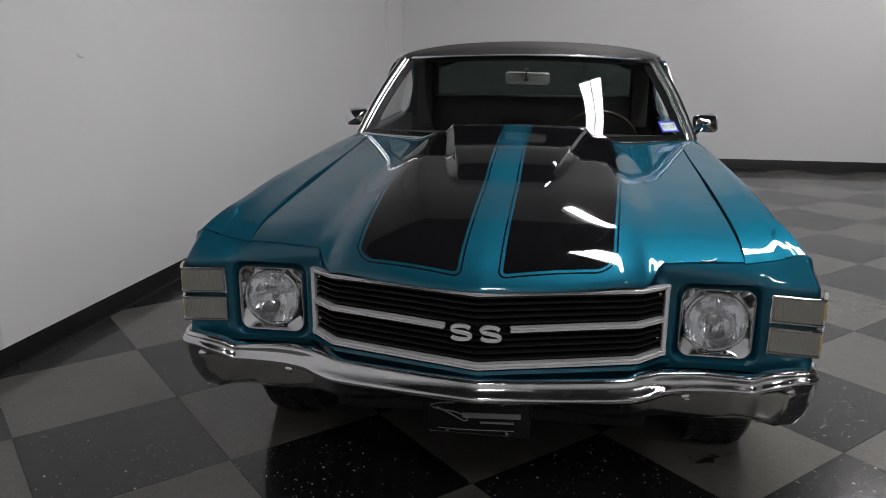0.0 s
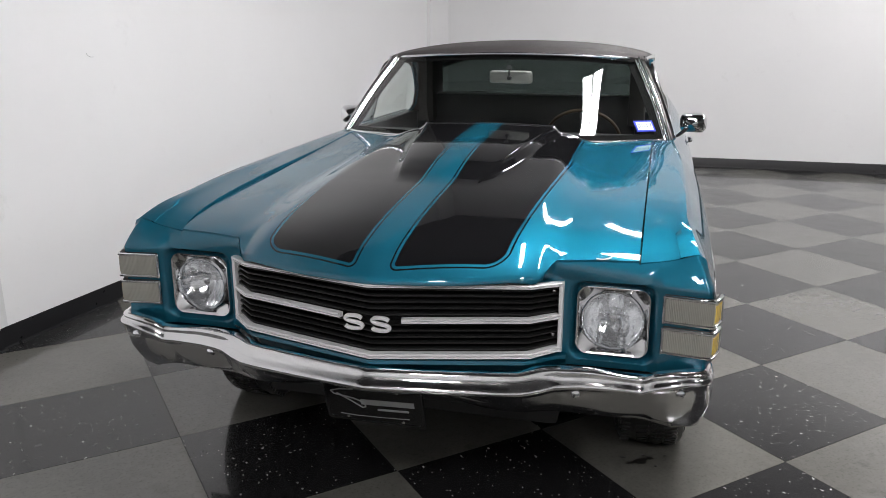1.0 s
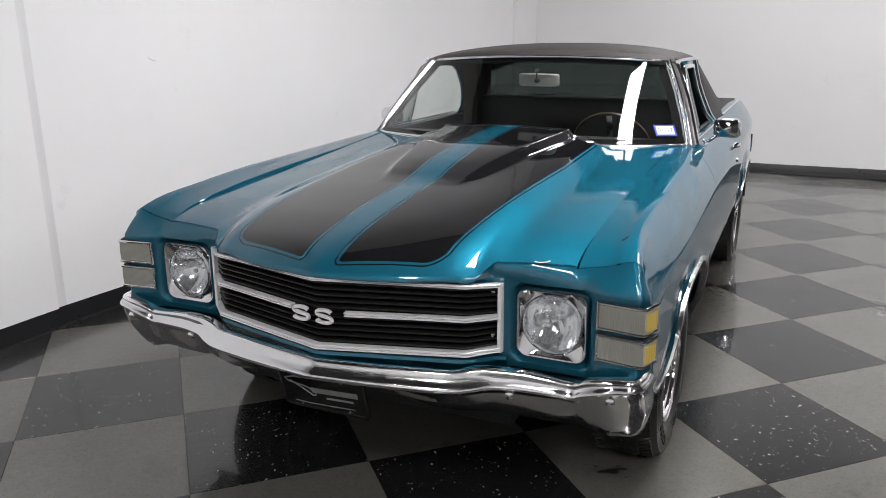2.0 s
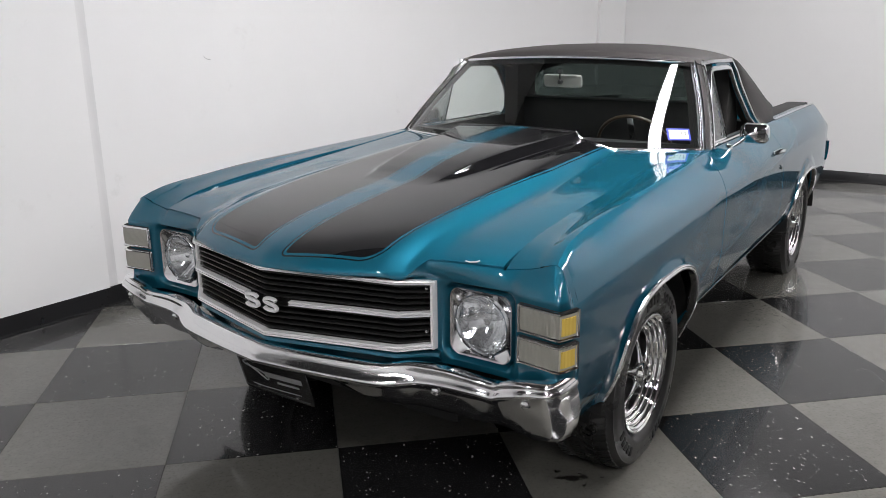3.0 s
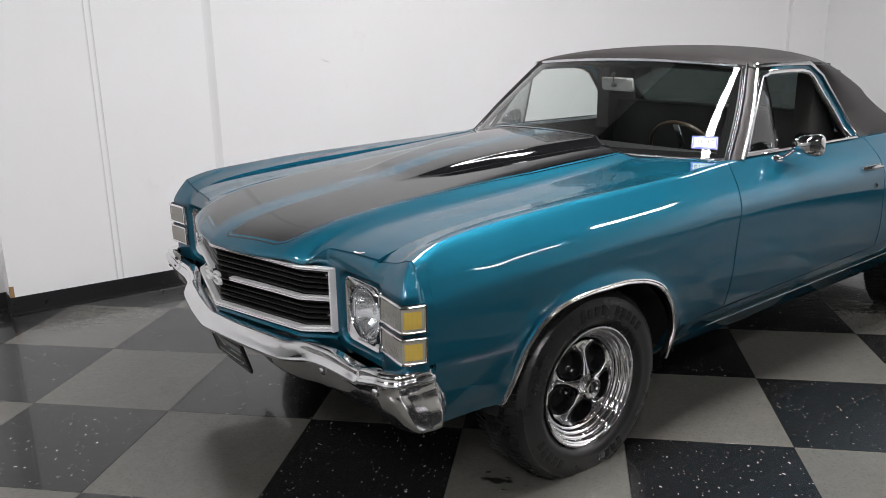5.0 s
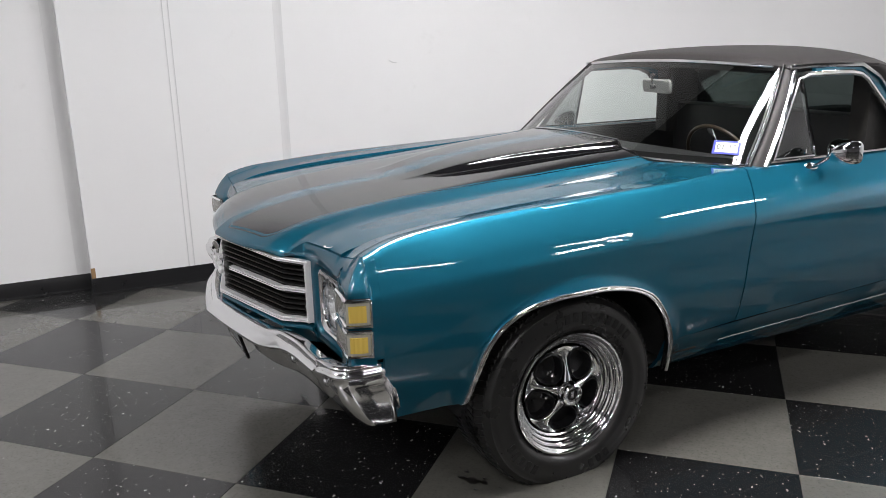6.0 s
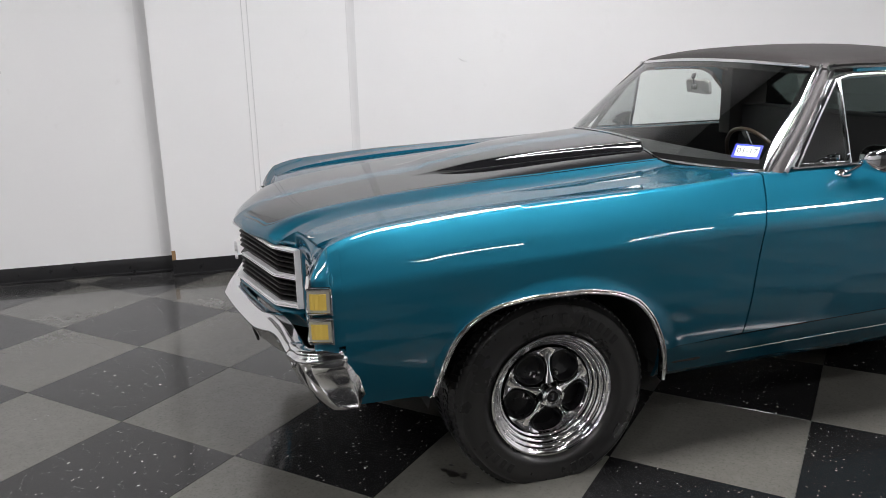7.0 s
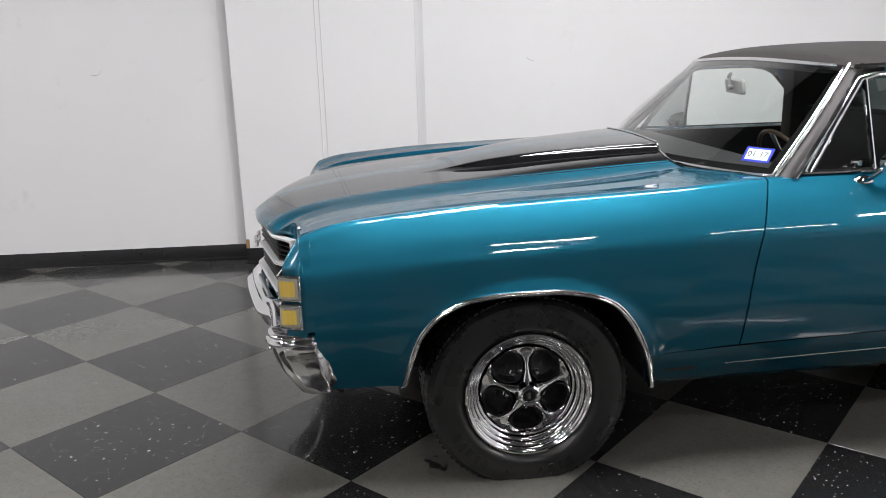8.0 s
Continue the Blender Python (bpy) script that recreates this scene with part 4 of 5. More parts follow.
# ---------------------------------------------------------------- front bumper
BX = [0.0, 0.015, 0.15, 0.30, 0.42, 0.47, 0.52, 0.60, 0.70, 0.745, 0.77, 0.82, 0.86]
lip_y = curve_fn(BX, [-1.008, -1.006, -0.985, -0.954, -0.924, -0.902, -0.875, -0.858, -0.848, -0.842, -0.848, -0.851, -0.846])
top_z = curve_fn(BX, [0.553, 0.553, 0.552, 0.551, 0.550, 0.556, 0.562, 0.561, 0.553, 0.549, 0.562, 0.574, 0.578])
band_z = curve_fn(BX, [0.508, 0.508, 0.506, 0.502, 0.500, 0.504, 0.510, 0.513, 0.512, 0.508, 0.520, 0.536, 0.546])
low_z = curve_fn(BX, [0.468, 0.468, 0.452, 0.430, 0.416, 0.411, 0.406, 0.400, 0.394, 0.390, 0.386, 0.378, 0.372])


def bumper_path():
    """(x, y, heading) along the front and round the corner."""
    out = [(x, float(lip_y(x)), x) for x in np.concatenate([np.linspace(0, 0.40, 17), np.linspace(0.42, 0.86, 45)])]
    cx, cy, r = 0.86, -0.777, 0.065
    for a in np.linspace(10, 90, 12):
        q = radians(a)
        out.append((cx + r * 1.12 * math.sin(q), cy - r * math.cos(q), 0.86))
    for y in np.concatenate([np.linspace(-0.76, -0.70, 5), np.linspace(-0.692, -0.666, 6)]):
        out.append((0.937 + 0.003 * (y + 0.76), y, 0.86))
    return out


path_b = bumper_path()
half_rows = []
for i, (x, y, k) in enumerate(path_b):
    a, b = path_b[max(i - 1, 0)], path_b[min(i + 1, len(path_b) - 1)]
    t = Vector((b[0] - a[0], b[1] - a[1], 0)).normalized()
    if i == 0:
        t = Vector((1, 0, 0))
    nrm = Vector((t.y, -t.x, 0))
    zt, zm, zl = float(top_z(k)), float(band_z(k)), float(low_z(k))
    flat = 1.0 - step(0.46, 0.54, k) if k < 0.86 else 0.0
    fw = 0.016 + 0.016 * flat
    tuck = 0.030 + 0.035 * step(0.0, 0.5, k) + 0.030 * step(0.62, 0.85, k)
    back = 0.0
    if k >= 0.86 and i and path_b[i - 1][2] >= 0.86:
        back, tuck = 0.075 - 0.035 * step(-0.77, -0.67, y), 0.020
    end = step(-0.695, -0.666, y)
    under = 0.075 * (1 - step(0.12, 0.40, k))
    zt, zl, hgt = zt - 0.014 * end, zl + 0.034 * end, zt - zm
    prof = [(-fw - 0.035, zt - 0.004), (-fw - 0.010, zt - 0.0005), (-fw - 0.003, zt), (-fw + 0.003, zt - 0.003), (-fw + 0.0055, zt - 0.008),
            (-0.80 * fw + 0.001, zt - 0.30 * hgt), (-0.55 * fw - 0.0025, zt - 0.50 * hgt), (-0.28 * fw - 0.002, zt - 0.68 * hgt), (-0.004, zm + 0.011), (0.0, zm + 0.005), (0.0005, zm), (-0.003, zm - 0.006), (-0.007, zm - 0.010),
            (-0.12 * tuck - 0.006 - 0.8 * under, 0.80 * zm + 0.20 * zl), (-0.30 * tuck - 0.005 - under, 0.5 * zm + 0.5 * zl), (-0.68 * tuck - 0.004 - under, 0.22 * zm + 0.78 * zl), (-0.88 * tuck - 0.004 - under, zl + 0.006), (-tuck - 0.008 - under, zl), (-tuck - 0.020 - under, zl + 0.004)]
    prof = [(o - 0.016 * end + (0.012 * math.sin(math.pi * min(1.0, max(0.0, (zm - z) / (zm - zl)))) if back else 0.0), z) for o, z in prof]
    half_rows.append([Vector((x, y + back * max(0.0, (zm - z) / (zm - zl)), 0)) + nrm * o + Vector((0, 0, z)) for o, z in prof])
full = [[Vector((-p.x, p.y, p.z)) for p in r] for r in half_rows[:0:-1]] + half_rows
bumper = part("front_bumper", sheet(full), BUMPER_CHROME, car, "chrome front bumper with a pointed middle", smooth=55)
for sx in (1, -1):
    for bx, by, bz in ((0.570, -0.848, 0.490), (0.848, -0.832, 0.516)):
        bm = bmesh.new()
        lathe(bm, [(0.0, 0.009), (0.008, 0.0075), (0.0130, 0.004), (0.0150, -0.004), (0.0150, -0.012)], 18,
              Matrix.Translation((sx * bx, by, bz)) @ Matrix.Rotation(radians(-90), 4, "Z"))
        part("bumper_bolt", bm, CHROME, bumper, "round chrome bolt head")

# plain bars in place of the writing on the dealer's plate
plate = thing("front_plate", "", "")
plate.parent = car
plate.matrix_basis = pose(0, -0.918, 0.419, 16, 0, 0)
bm = bmesh.new()
sheet([[Vector((a, yy, b)) for a, b in rounded_square(0, 0, hx, hx - 0.079, 0.012)] for hx, yy in ((0.150, 0.004), (0.153, 0.0), (0.153, -0.004), (0.150, -0.006), (0.142, -0.006), (0.141, -0.0045))], bm, closed_v=True)
bm.faces.new([bm.verts.new((a, -0.0045, b)) for a, b in rounded_square(0, 0, 0.141, 0.062, 0.012)])
bm.faces.new([bm.verts.new((a, 0.004, b)) for a, b in rounded_square(0, 0, 0.150, 0.071, 0.012)])
part("plate_panel", bm, PLATE_BLACK, plate, "glossy black dealer plate")
for name, line, r in (("swash", ((-0.060, 0.050), (-0.100, 0.047), (-0.130, 0.036), (-0.120, 0.026), (-0.060, 0.016), (-0.030, 0.004), (-0.026, -0.012), (-0.036, -0.016), (-0.070, 0.006), (-0.112, 0.030)), 0.0022),
                      ("underline", ((-0.110, -0.048), (-0.060, -0.050), (0.020, -0.047), (0.105, -0.042)), 0.0012)):
    bm = bmesh.new()
    sweep(bm, [(x, -0.0050, z) for x, z in line], ring_profile(r, 6), up=(0, -1, 0))
    part(name, bm, PLATE_INK, plate, "thin silver flourish")
# plain bars in place of the two lines of words
for x0, x1, z0, z1 in ((-0.040, 0.124, 0.000, 0.019), (0.010, 0.105, -0.019, -0.012)):
    bm = bmesh.new()
    mm = Matrix.Translation(((x0 + x1) / 2, 0, (z0 + z1) / 2)) @ Matrix.Rotation(radians(-3), 4, "Y")
    box(bm, -(x1 - x0) / 2, (x1 - x0) / 2, -0.0058, -0.0044, -(z1 - z0) / 2, (z1 - z0) / 2, 0.0, mm)
    part("word_bar", bm, PLATE_INK, plate, "silver bar of lettering", smooth=0)
for x, z in ((0.075, 0.055), (-0.075, 0.055), (-0.085, -0.055), (0.085, -0.055)):
    bm = bmesh.new()
    lathe(bm, [(0.0, 0.003), (0.005, 0.002), (0.006, -0.002)], 12, Matrix.Translation((x, -0.0055, z)) @ Matrix.Rotation(radians(-90), 4, "Z"))
    part("plate_screw", bm, CHROME_SOFT, plate)

# ---------------------------------------------------------------- cabin glass and roof
def ws_point(u, v):
    xb, xt = 0.772 * u, 0.606 * u
    wrap = abs(u) ** (2.0 + 2.6 * v)
    bend = 0.030 * abs(u) ** 14  # the glass turns back harder towards its ends
    b = Vector((xb, 0.622 + 0.214 * wrap + bend, 0.978 + 0.006 * (1 - u * u)))
    t = Vector((xt, 1.135 + 0.033 * wrap + bend, 1.350 - 0.06 * xt * xt))
    p = b.lerp(t, v)
    bow = math.sin(math.pi * v)
    full = 1 - u * u
    return p + Vector((0.012 * u * bow, -0.010 * bow * full, 0.0055 * bow * full))


windscreen = part("windscreen", sheet([[ws_point(u, v) for v in np.linspace(0, 1, 25)] for u in np.linspace(-1, 1, 81)]), GLASS, car, "tinted curved windscreen", smooth=60)
windscreen.visible_shadow = False
loop = [ws_point(u, 0) for u in np.linspace(-1, 1, 31)] + [ws_point(1, v) for v in np.linspace(0, 1, 12)[1:]] + [ws_point(u, 1) for u in np.linspace(1, -1, 31)[1:]] + [ws_point(-1, v) for v in np.linspace(1, 0, 12)[1:-1]]


def ws_out(p):
    return Vector((0.35 * p.x, -0.75, 0.62)).normalized()


bm = bmesh.new()
sweep(bm, loop, [(-0.0065, -0.004), (-0.0075, 0.003), (-0.005, 0.007), (0.0, 0.009), (0.005, 0.007), (0.0075, 0.003), (0.0065, -0.004)], up=ws_out, closed=True)
part("windscreen_trim", bm, CHROME_SOFT, windscreen, "bright windscreen surround")
bm = bmesh.new()
inner = [Vector((p.x * 0.965, p.y + 0.004, 1.155 + (p.z - 1.155) * 0.94)) for p in loop]
sweep(bm, inner, [(-0.020, -0.002), (-0.020, 0.0005), (0.020, 0.0005), (0.020, -0.002)], up=ws_out, closed=True)
part("gasket", bm, GLAZING, windscreen, "black glazing band")

# registration sticker inside the glass, low on the driver's side
def ws_frame(u, v):
    p = ws_point(u, v)
    du = (ws_point(u + 0.01, v) - p).normalized()
    dv = (ws_point(u, v + 0.01) - p).normalized()
    nn = du.cross(dv).normalized()
    if nn.y > 0:
        nn = -nn
    dv = (dv - du * dv.dot(du)).normalized()
    return Matrix(((du.x, dv.x, nn.x, p.x), (du.y, dv.y, nn.y, p.y), (du.z, dv.z, nn.z, p.z), (0, 0, 0, 1)))


ST = ws_frame(0.905, 0.170)
sticker = thing("sticker", "", "")
sticker.parent = windscreen
sticker.matrix_basis = ST
bm = bmesh.new()
box(bm, -0.050, 0.050, -0.031, 0.031, 0.001, 0.002)
part("sticker_border", bm, STICKER_BLUE, sticker, "blue sticker border", smooth=0)
bm = bmesh.new()
box(bm, -0.041, 0.041, -0.0225, 0.0225, 0.002, 0.0027)
part("sticker_face", bm, STICKER_WHITE, sticker, "pale sticker face", smooth=0)
txt = bpy.data.curves.new("sticker_date", "FONT")
txt.body, txt.size, txt.align_x, txt.align_y, txt.extrude = "01-17", 0.032, "CENTER", "CENTER", 0.0003
tmp = new("sticker_date", txt)
me = bpy.data.meshes.new_from_object(tmp.evaluated_get(bpy.context.evaluated_depsgraph_get()))
bpy.data.objects.remove(tmp)
me.materials.clear()
me.materials.append(INK)
date = new("sticker_date", me)
date.parent = sticker
date.matrix_basis = pose(0, 0, 0.0032)

# roof skin
roof_mid = curve_fn([1.13, 1.20, 1.35, 1.6, 1.85, 2.00, 2.06], [1.362, 1.386, 1.404, 1.411, 1.400, 1.370, 1.350])
rail_x = curve_fn([1.13, 1.19, 1.35, 1.55, 1.70, 1.8, 1.9, 2.06], [0.630, 0.648, 0.670, 0.684, 0.676, 0.678, 0.692, 0.722])
rail_z = curve_fn([1.13, 1.19, 1.35, 1.55, 1.7, 1.8, 1.9, 2.06], [1.318, 1.332, 1.338, 1.337, 1.330, 1.306, 1.260, 1.170])


def roof_front(x):
    return 1.143 + 0.057 * abs(x / 0.606) ** 4.6


rows = []
for v in np.linspace(0, 1, 34):
    r = []
    for u in np.linspace(-1, 1, 49):
        ye = roof_front(0.62 * u)
        y = ye + (2.06 - ye) * v
        rx, rz, zm = float(rail_x(y)), float(rail_z(y)), float(roof_mid(y))
        au = abs(u)
        z = rz + (zm - rz) * (1 - au ** 2.2) ** 0.82
        x = rx * math.copysign(1 - (1 - au) ** 1.15, u)
        z -= 0.010 * math.exp(-((y - ye) / 0.02))
        r.append(Vector((x, y, z)))
    rows.append(r)
roof = part("roof", shell(rows, (0, 0, -1), 0.022), VINYL, car, "black grained vinyl roof", smooth=50)
# two stitched seams along the roof
for sx in (1, -1):
    bm = bmesh.new()
    sweep(bm, [(sx * 0.50 * float(rail_x(y)) / 0.68, y, float(rail_z(y)) + (float(roof_mid(y)) - float(rail_z(y))) * (1 - (0.5 / 0.68) ** 2.2) ** 0.82 - 0.001) for y in np.linspace(1.20, 2.03, 24)],
          [(-0.006, 0), (-0.004, 0.0035), (0.0, 0.002), (0.004, 0.0035), (0.006, 0)], up=(0, 0, 1))
    part("roof_seam", bm, VINYL, roof)

for side in (1, -1):
    # sail panel behind the door glass
    front_edge = [Vector(p) for p in ((0.682, 1.610, 1.318), (0.678, 1.708, 1.277), (0.688, 1.788, 1.199), (0.708, 1.852, 1.121), (0.742, 1.898, 1.030), (0.783, 1.920, 0.966))]
    rear_edge = [Vector(p) for p in ((0.682, 1.720, 1.325), (0.680, 1.810, 1.301), (0.694, 1.910, 1.254), (0.718, 2.030, 1.186), (0.748, 2.145, 1.108), (0.772, 2.212, 1.066))]
    rows = [[a.lerp(b, t) + Vector((0.010 * math.sin(math.pi * t), 0, 0)) for t in np.linspace(0, 1, 8)] for a, b in zip(front_edge, rear_edge)]
    rows.append([Vector((0.788, 1.900 + 0.312 * t, 0.984)) for t in np.linspace(0, 1, 8)])
    part("sail_panel", shell(mirrored(rows, side), lambda p: Vector((-1 if p.x > 0 else 1, 0, -0.1)), 0.07), VINYL, roof, "black vinyl sail panel", smooth=50)
    # windscreen pillar, vinyl covered
    rows = []
    for v in np.linspace(-0.02, 1.0, 14):
        a = ws_point(1, min(max(v, 0), 1)) + Vector((0.008, 0.004, 0.002))
        a = a + (ws_point(1, 1) - ws_point(1, 0)) * min(v, 0)
        b = a + Vector((0.028 + 0.004 * v, 0.056 - 0.022 * v, 0.004))
        rows.append([a, a.lerp(b, 0.3) + Vector((0.006, -0.003, 0.002)), a.lerp(b, 0.7) + Vector((0.006, -0.002, 0.002)), b])
    pillar = part("windscreen_pillar", shell(mirrored(rows, side), lambda p: Vector((-0.8 if p.x > 0 else 0.8, 0.5, -0.2)), 0.03), VINYL, car, "black vinyl-covered windscreen pillar", smooth=50)
    bm = bmesh.new()
    sweep(bm, [Vector((side * (r[0].x + 0.009), r[0].y + 0.001, r[0].z + 0.004)) for r in rows], [(-0.006, -0.004), (-0.0055, 0.003), (-0.003, 0.006), (0.003, 0.006), (0.0055, 0.003), (0.006, -0.004)], up=(side * 0.8, -0.6, 0.4))
    part("pillar_reveal", bm, CHROME_SOFT, pillar, "chrome strip beside the windscreen")
    bm = bmesh.new()
    sweep(bm, [Vector((side * (r[-1].x + 0.004), r[-1].y, r[-1].z)) for r in rows], [(-0.009, -0.004), (-0.0085, 0.003), (-0.004, 0.007), (0.004, 0.007), (0.0085, 0.003), (0.009, -0.004)], up=(side, -0.3, 0.2))
    part("pillar_trim", bm, CHROME_SOFT, pillar, "chrome pillar strip")
    # drip rail: over the door opening and down the sail panel
    rail = [Vector((side * (float(rail_x(y)) + 0.008), y, float(rail_z(y)) - 0.006)) for y in np.linspace(1.20, 1.58, 14)]
    rail += [Vector((side * (p.x + 0.010), p.y - 0.004, p.z)) for p in front_edge[1:]]
    bm = bmesh.new()
    sweep(bm, rail, [(-0.008, -0.004), (-0.008, 0.004), (0.0, 0.007), (0.008, 0.004), (0.008, -0.004)], up=(side, 0, 0.25))
    part("drip_rail", bm, CHROME_SOFT, roof, "chrome strip round the door opening")
    # painted window frame inside the chrome, and door glass
    low = [Vector((0.792 - 0.004, y, 0.982)) for y in np.linspace(0.985, 1.85, 10)]
    open_top = [Vector((0.788, 0.985, 0.984)), Vector((0.745, 1.085, 1.130)), Vector((0.697, 1.200, 1.285)), Vector((0.694, 1.26, 1.300)), Vector((0.694, 1.40, 1.302)), Vector((0.690, 1.52, 1.301)), Vector((0.686, 1.590, 1.292)),
                Vector((0.681, 1.642, 1.268)), Vector((0.692, 1.733, 1.180)), Vector((0.708, 1.794, 1.114)), Vector((0.737, 1.845, 1.030)), Vector((0.784, 1.870, 0.968))]
    outer = [Vector(p) for p in ((0.690, 1.300, 1.322), (0.690, 1.40, 1.325), (0.683, 1.595, 1.318), (0.678, 1.703, 1.277), (0.688, 1.783, 1.199), (0.708, 1.847, 1.121), (0.742, 1.894, 1.030), (0.784, 1.916, 0.966))]
    inner = [Vector(p) for p in ((0.692, 1.300, 1.293), (0.692, 1.40, 1.296), (0.685, 1.585, 1.292), (0.678, 1.645, 1.271), (0.688, 1.735, 1.180), (0.704, 1.796, 1.114), (0.733, 1.847, 1.030), (0.780, 1.872, 0.966))]
    rows = [[a.lerp(b, t) + Vector((0.004, 0, 0)) for t in (0, 0.5, 1)] for a, b in zip(outer, inner)]
    part("door_opening_frame", shell(mirrored(rows, side), lambda p: Vector((-1 if p.x > 0 else 1, 0, 0)), 0.02), PAINT, roof, "teal painted opening frame")
    bm = bmesh.new()
    sweep(bm, [Vector((p.x * side, p.y, p.z)) for p in open_top], [(-0.0115, -0.010), (-0.0120, 0.001), (-0.007, 0.006), (0.0, 0.0075), (0.007, 0.006), (0.0120, 0.001), (0.0115, -0.010)], up=(side, 0, 0.2))
    part("window_frame", bm, CHROME_SOFT, door if side < 0 else bpy.data.objects["door"], "bright window frame")
    owner = [o for o in car.children if o.name.startswith("door") and o.data and (o.data.vertices[0].co.x > 0) == (side > 0)][0]
    bm = bmesh.new()
    sweep(bm, [Vector((side * (p.x + 0.006), p.y, p.z + 0.004)) for p in [Vector((0.792, y, 0.982)) for y in np.linspace(0.96, 1.86, 12)]], strip_profile(0.016, 0.008), up=(0, 0, 1))
    part("belt_strip", bm, CHROME_SOFT, owner, "chrome belt strip")
    # vent window: triangular glass, bright post and frame
    A, B, C = Vector((0.786, 1.000, 0.990)), Vector((0.786, 1.222, 0.988)), Vector((0.700, 1.214, 1.285))
    bm = bmesh.new()
    bm.faces.new([bm.verts.new((p.x * side, p.y, p.z)) for p in (A, B, C)])
    vent = part("vent_window", bm, VENT_GLASS, owner, "tinted triangular vent glass", smooth=0)
    vent.visible_shadow = False
    bm = bmesh.new()
    sweep(bm, [Vector((p.x * side, p.y, p.z)) for p in (B, B.lerp(C, 0.5), C)], [(-0.007, -0.007), (-0.007, 0.005), (0, 0.008), (0.007, 0.005), (0.007, -0.007)], up=(side, 0, 0))
    sweep(bm, [Vector((p.x * side, p.y, p.z + 0.004)) for p in (A, A.lerp(B, 0.5), B)], ring_profile(0.006, 6), up=(0, 0, 1))
    part("vent_frame", bm, CHROME, vent, "chrome vent frame")
    bm = bmesh.new()
    box(bm, 0.765, 0.782, 1.165, 1.180, 0.996, 1.020, 0.003)
    box(bm, 0.762, 0.776, 1.150, 1.185, 1.012, 1.020, 0.003)
    part("vent_latch", bm, CHROME, vent, m=Matrix.Diagonal((side, 1, 1, 1)))
    # the main side glass stands wound down on the driver's side, up on the far one
    if side < 0:
        bm = bmesh.new()
        poly = [B, C] + [p for p in open_top[3:]]
        bm.faces.new([bm.verts.new((p.x * side, p.y, p.z)) for p in poly])
        pane = part("door_glass", bm, SIDE_GLASS, owner, "tinted door glass", smooth=0)
        pane.visible_shadow = False
    # outside mirror: chrome head on a curved arm
    mir = thing("door_mirror", "", "")
    mir.parent = owner
    mir.matrix_basis = Matrix.Translation((side * 0.815, 1.165, 0.955)) @ Matrix.Diagonal((side, 1, 1, 1))
    bm = bmesh.new()
    lathe(bm, [(0.0, 0.018), (0.014, 0.016), (0.028, 0.009), (0.034, 0.0), (0.034, -0.010)], 24, Matrix.Rotation(radians(-35), 4, "Y") @ Matrix.Diagonal((1, 1.25, 0.7, 1)))
    sweep(bm, [(0.005, 0.0, 0.0), (0.022, 0.006, 0.010), (0.045, 0.016, 0.028), (0.066, 0.030, 0.050)], ring_profile(0.010, 8, 1.6, 0.7), up=(0, 0, 1))
    part("mirror_arm", bm, CHROME, mir, "chrome mirror foot and arm")
    bm = bmesh.new()
    rows = []
    for q, yy in ((0.02, -0.054), (0.22, -0.051), (0.42, -0.044), (0.62, -0.033), (0.80, -0.018), (0.92, 0.0), (0.985, 0.018), (1.0, 0.034), (0.965, 0.040)):
        rows.append([Vector((a * q, yy, b * q)) for a, b in rounded_square(0, 0, 0.064, 0.046, 0.028)])
    sheet(rows, bm, closed_v=True)
    head = part("mirror_head", bm, CHROME, mir, "chrome mirror head", m=Matrix.Translation((0.088, 0.055, 0.064)) @ Matrix.Rotation(radians(-8), 4, "Z"), smooth=60)
    bm = bmesh.new()
    bm.faces.new([bm.verts.new((a, 0.038, b)) for a, b in rounded_square(0, 0, 0.060, 0.042, 0.026)])
    part("mirror_glass", bm, MIRROR_GLASS, head, smooth=0)

# rear window and the wall below it
bm = bmesh.new()
rows = [[Vector((x, 1.945 + 0.05 * (1 - (x / 0.64) ** 2) - 0.05 * v, 1.005 + 0.315 * v)) for v in np.linspace(0, 1, 6)] for x in np.linspace(-0.62, 0.62, 21)]
sheet(rows, bm)
rear_glass = part("rear_window", bm, REAR_GLASS, car, "dark tinted rear window", smooth=60)
rear_glass.visible_shadow = False
bm = bmesh.new()
box(bm, -0.74, 0.74, 1.93, 2.02, 0.45, 1.000, 0.01)
part("cab_back", bm, DARK, car)
for side in (1, -1):
    bm = bmesh.new()
    box(bm, 0.57, 0.66, 1.70, 1.93, 0.94, 1.290, 0.012)
    part("rear_pillar", bm, HEADLINER, roof, m=Matrix.Diagonal((side, 1, 1, 1)))

# load bed
bm = bmesh.new()
box(bm, -0.70, 0.70, 2.02, 3.72, 0.55, 0.60)
part("bed_floor", bm, DARK, car)
bm = bmesh.new()
box(bm, -0.62, 0.62, 3.69, 3.735, 0.55, 0.93, 0.012)
part("tailgate", bm, PAINT, car, "teal tailgate")
for side in (1, -1):
    bm = bmesh.new()
    box(bm, 0.62, 0.750, 2.03, 3.46, 0.60, 0.990, 0.006)
    part("bed_wall", bm, DARK, car, m=Matrix.Diagonal((side, 1, 1, 1)))
    bm = bmesh.new()
    sweep(bm, [(0.788, 2.22, 0.985), (0.788, 2.8, 0.987), (0.784, 3.44, 0.984)], strip_profile(0.014, 0.006), up=(0, 0, 1))
    part("bed_rail", bm, CHROME_SOFT, car, "bright bed rail", m=Matrix.Diagonal((side, 1, 1, 1)))
bm = bmesh.new()
rows = []
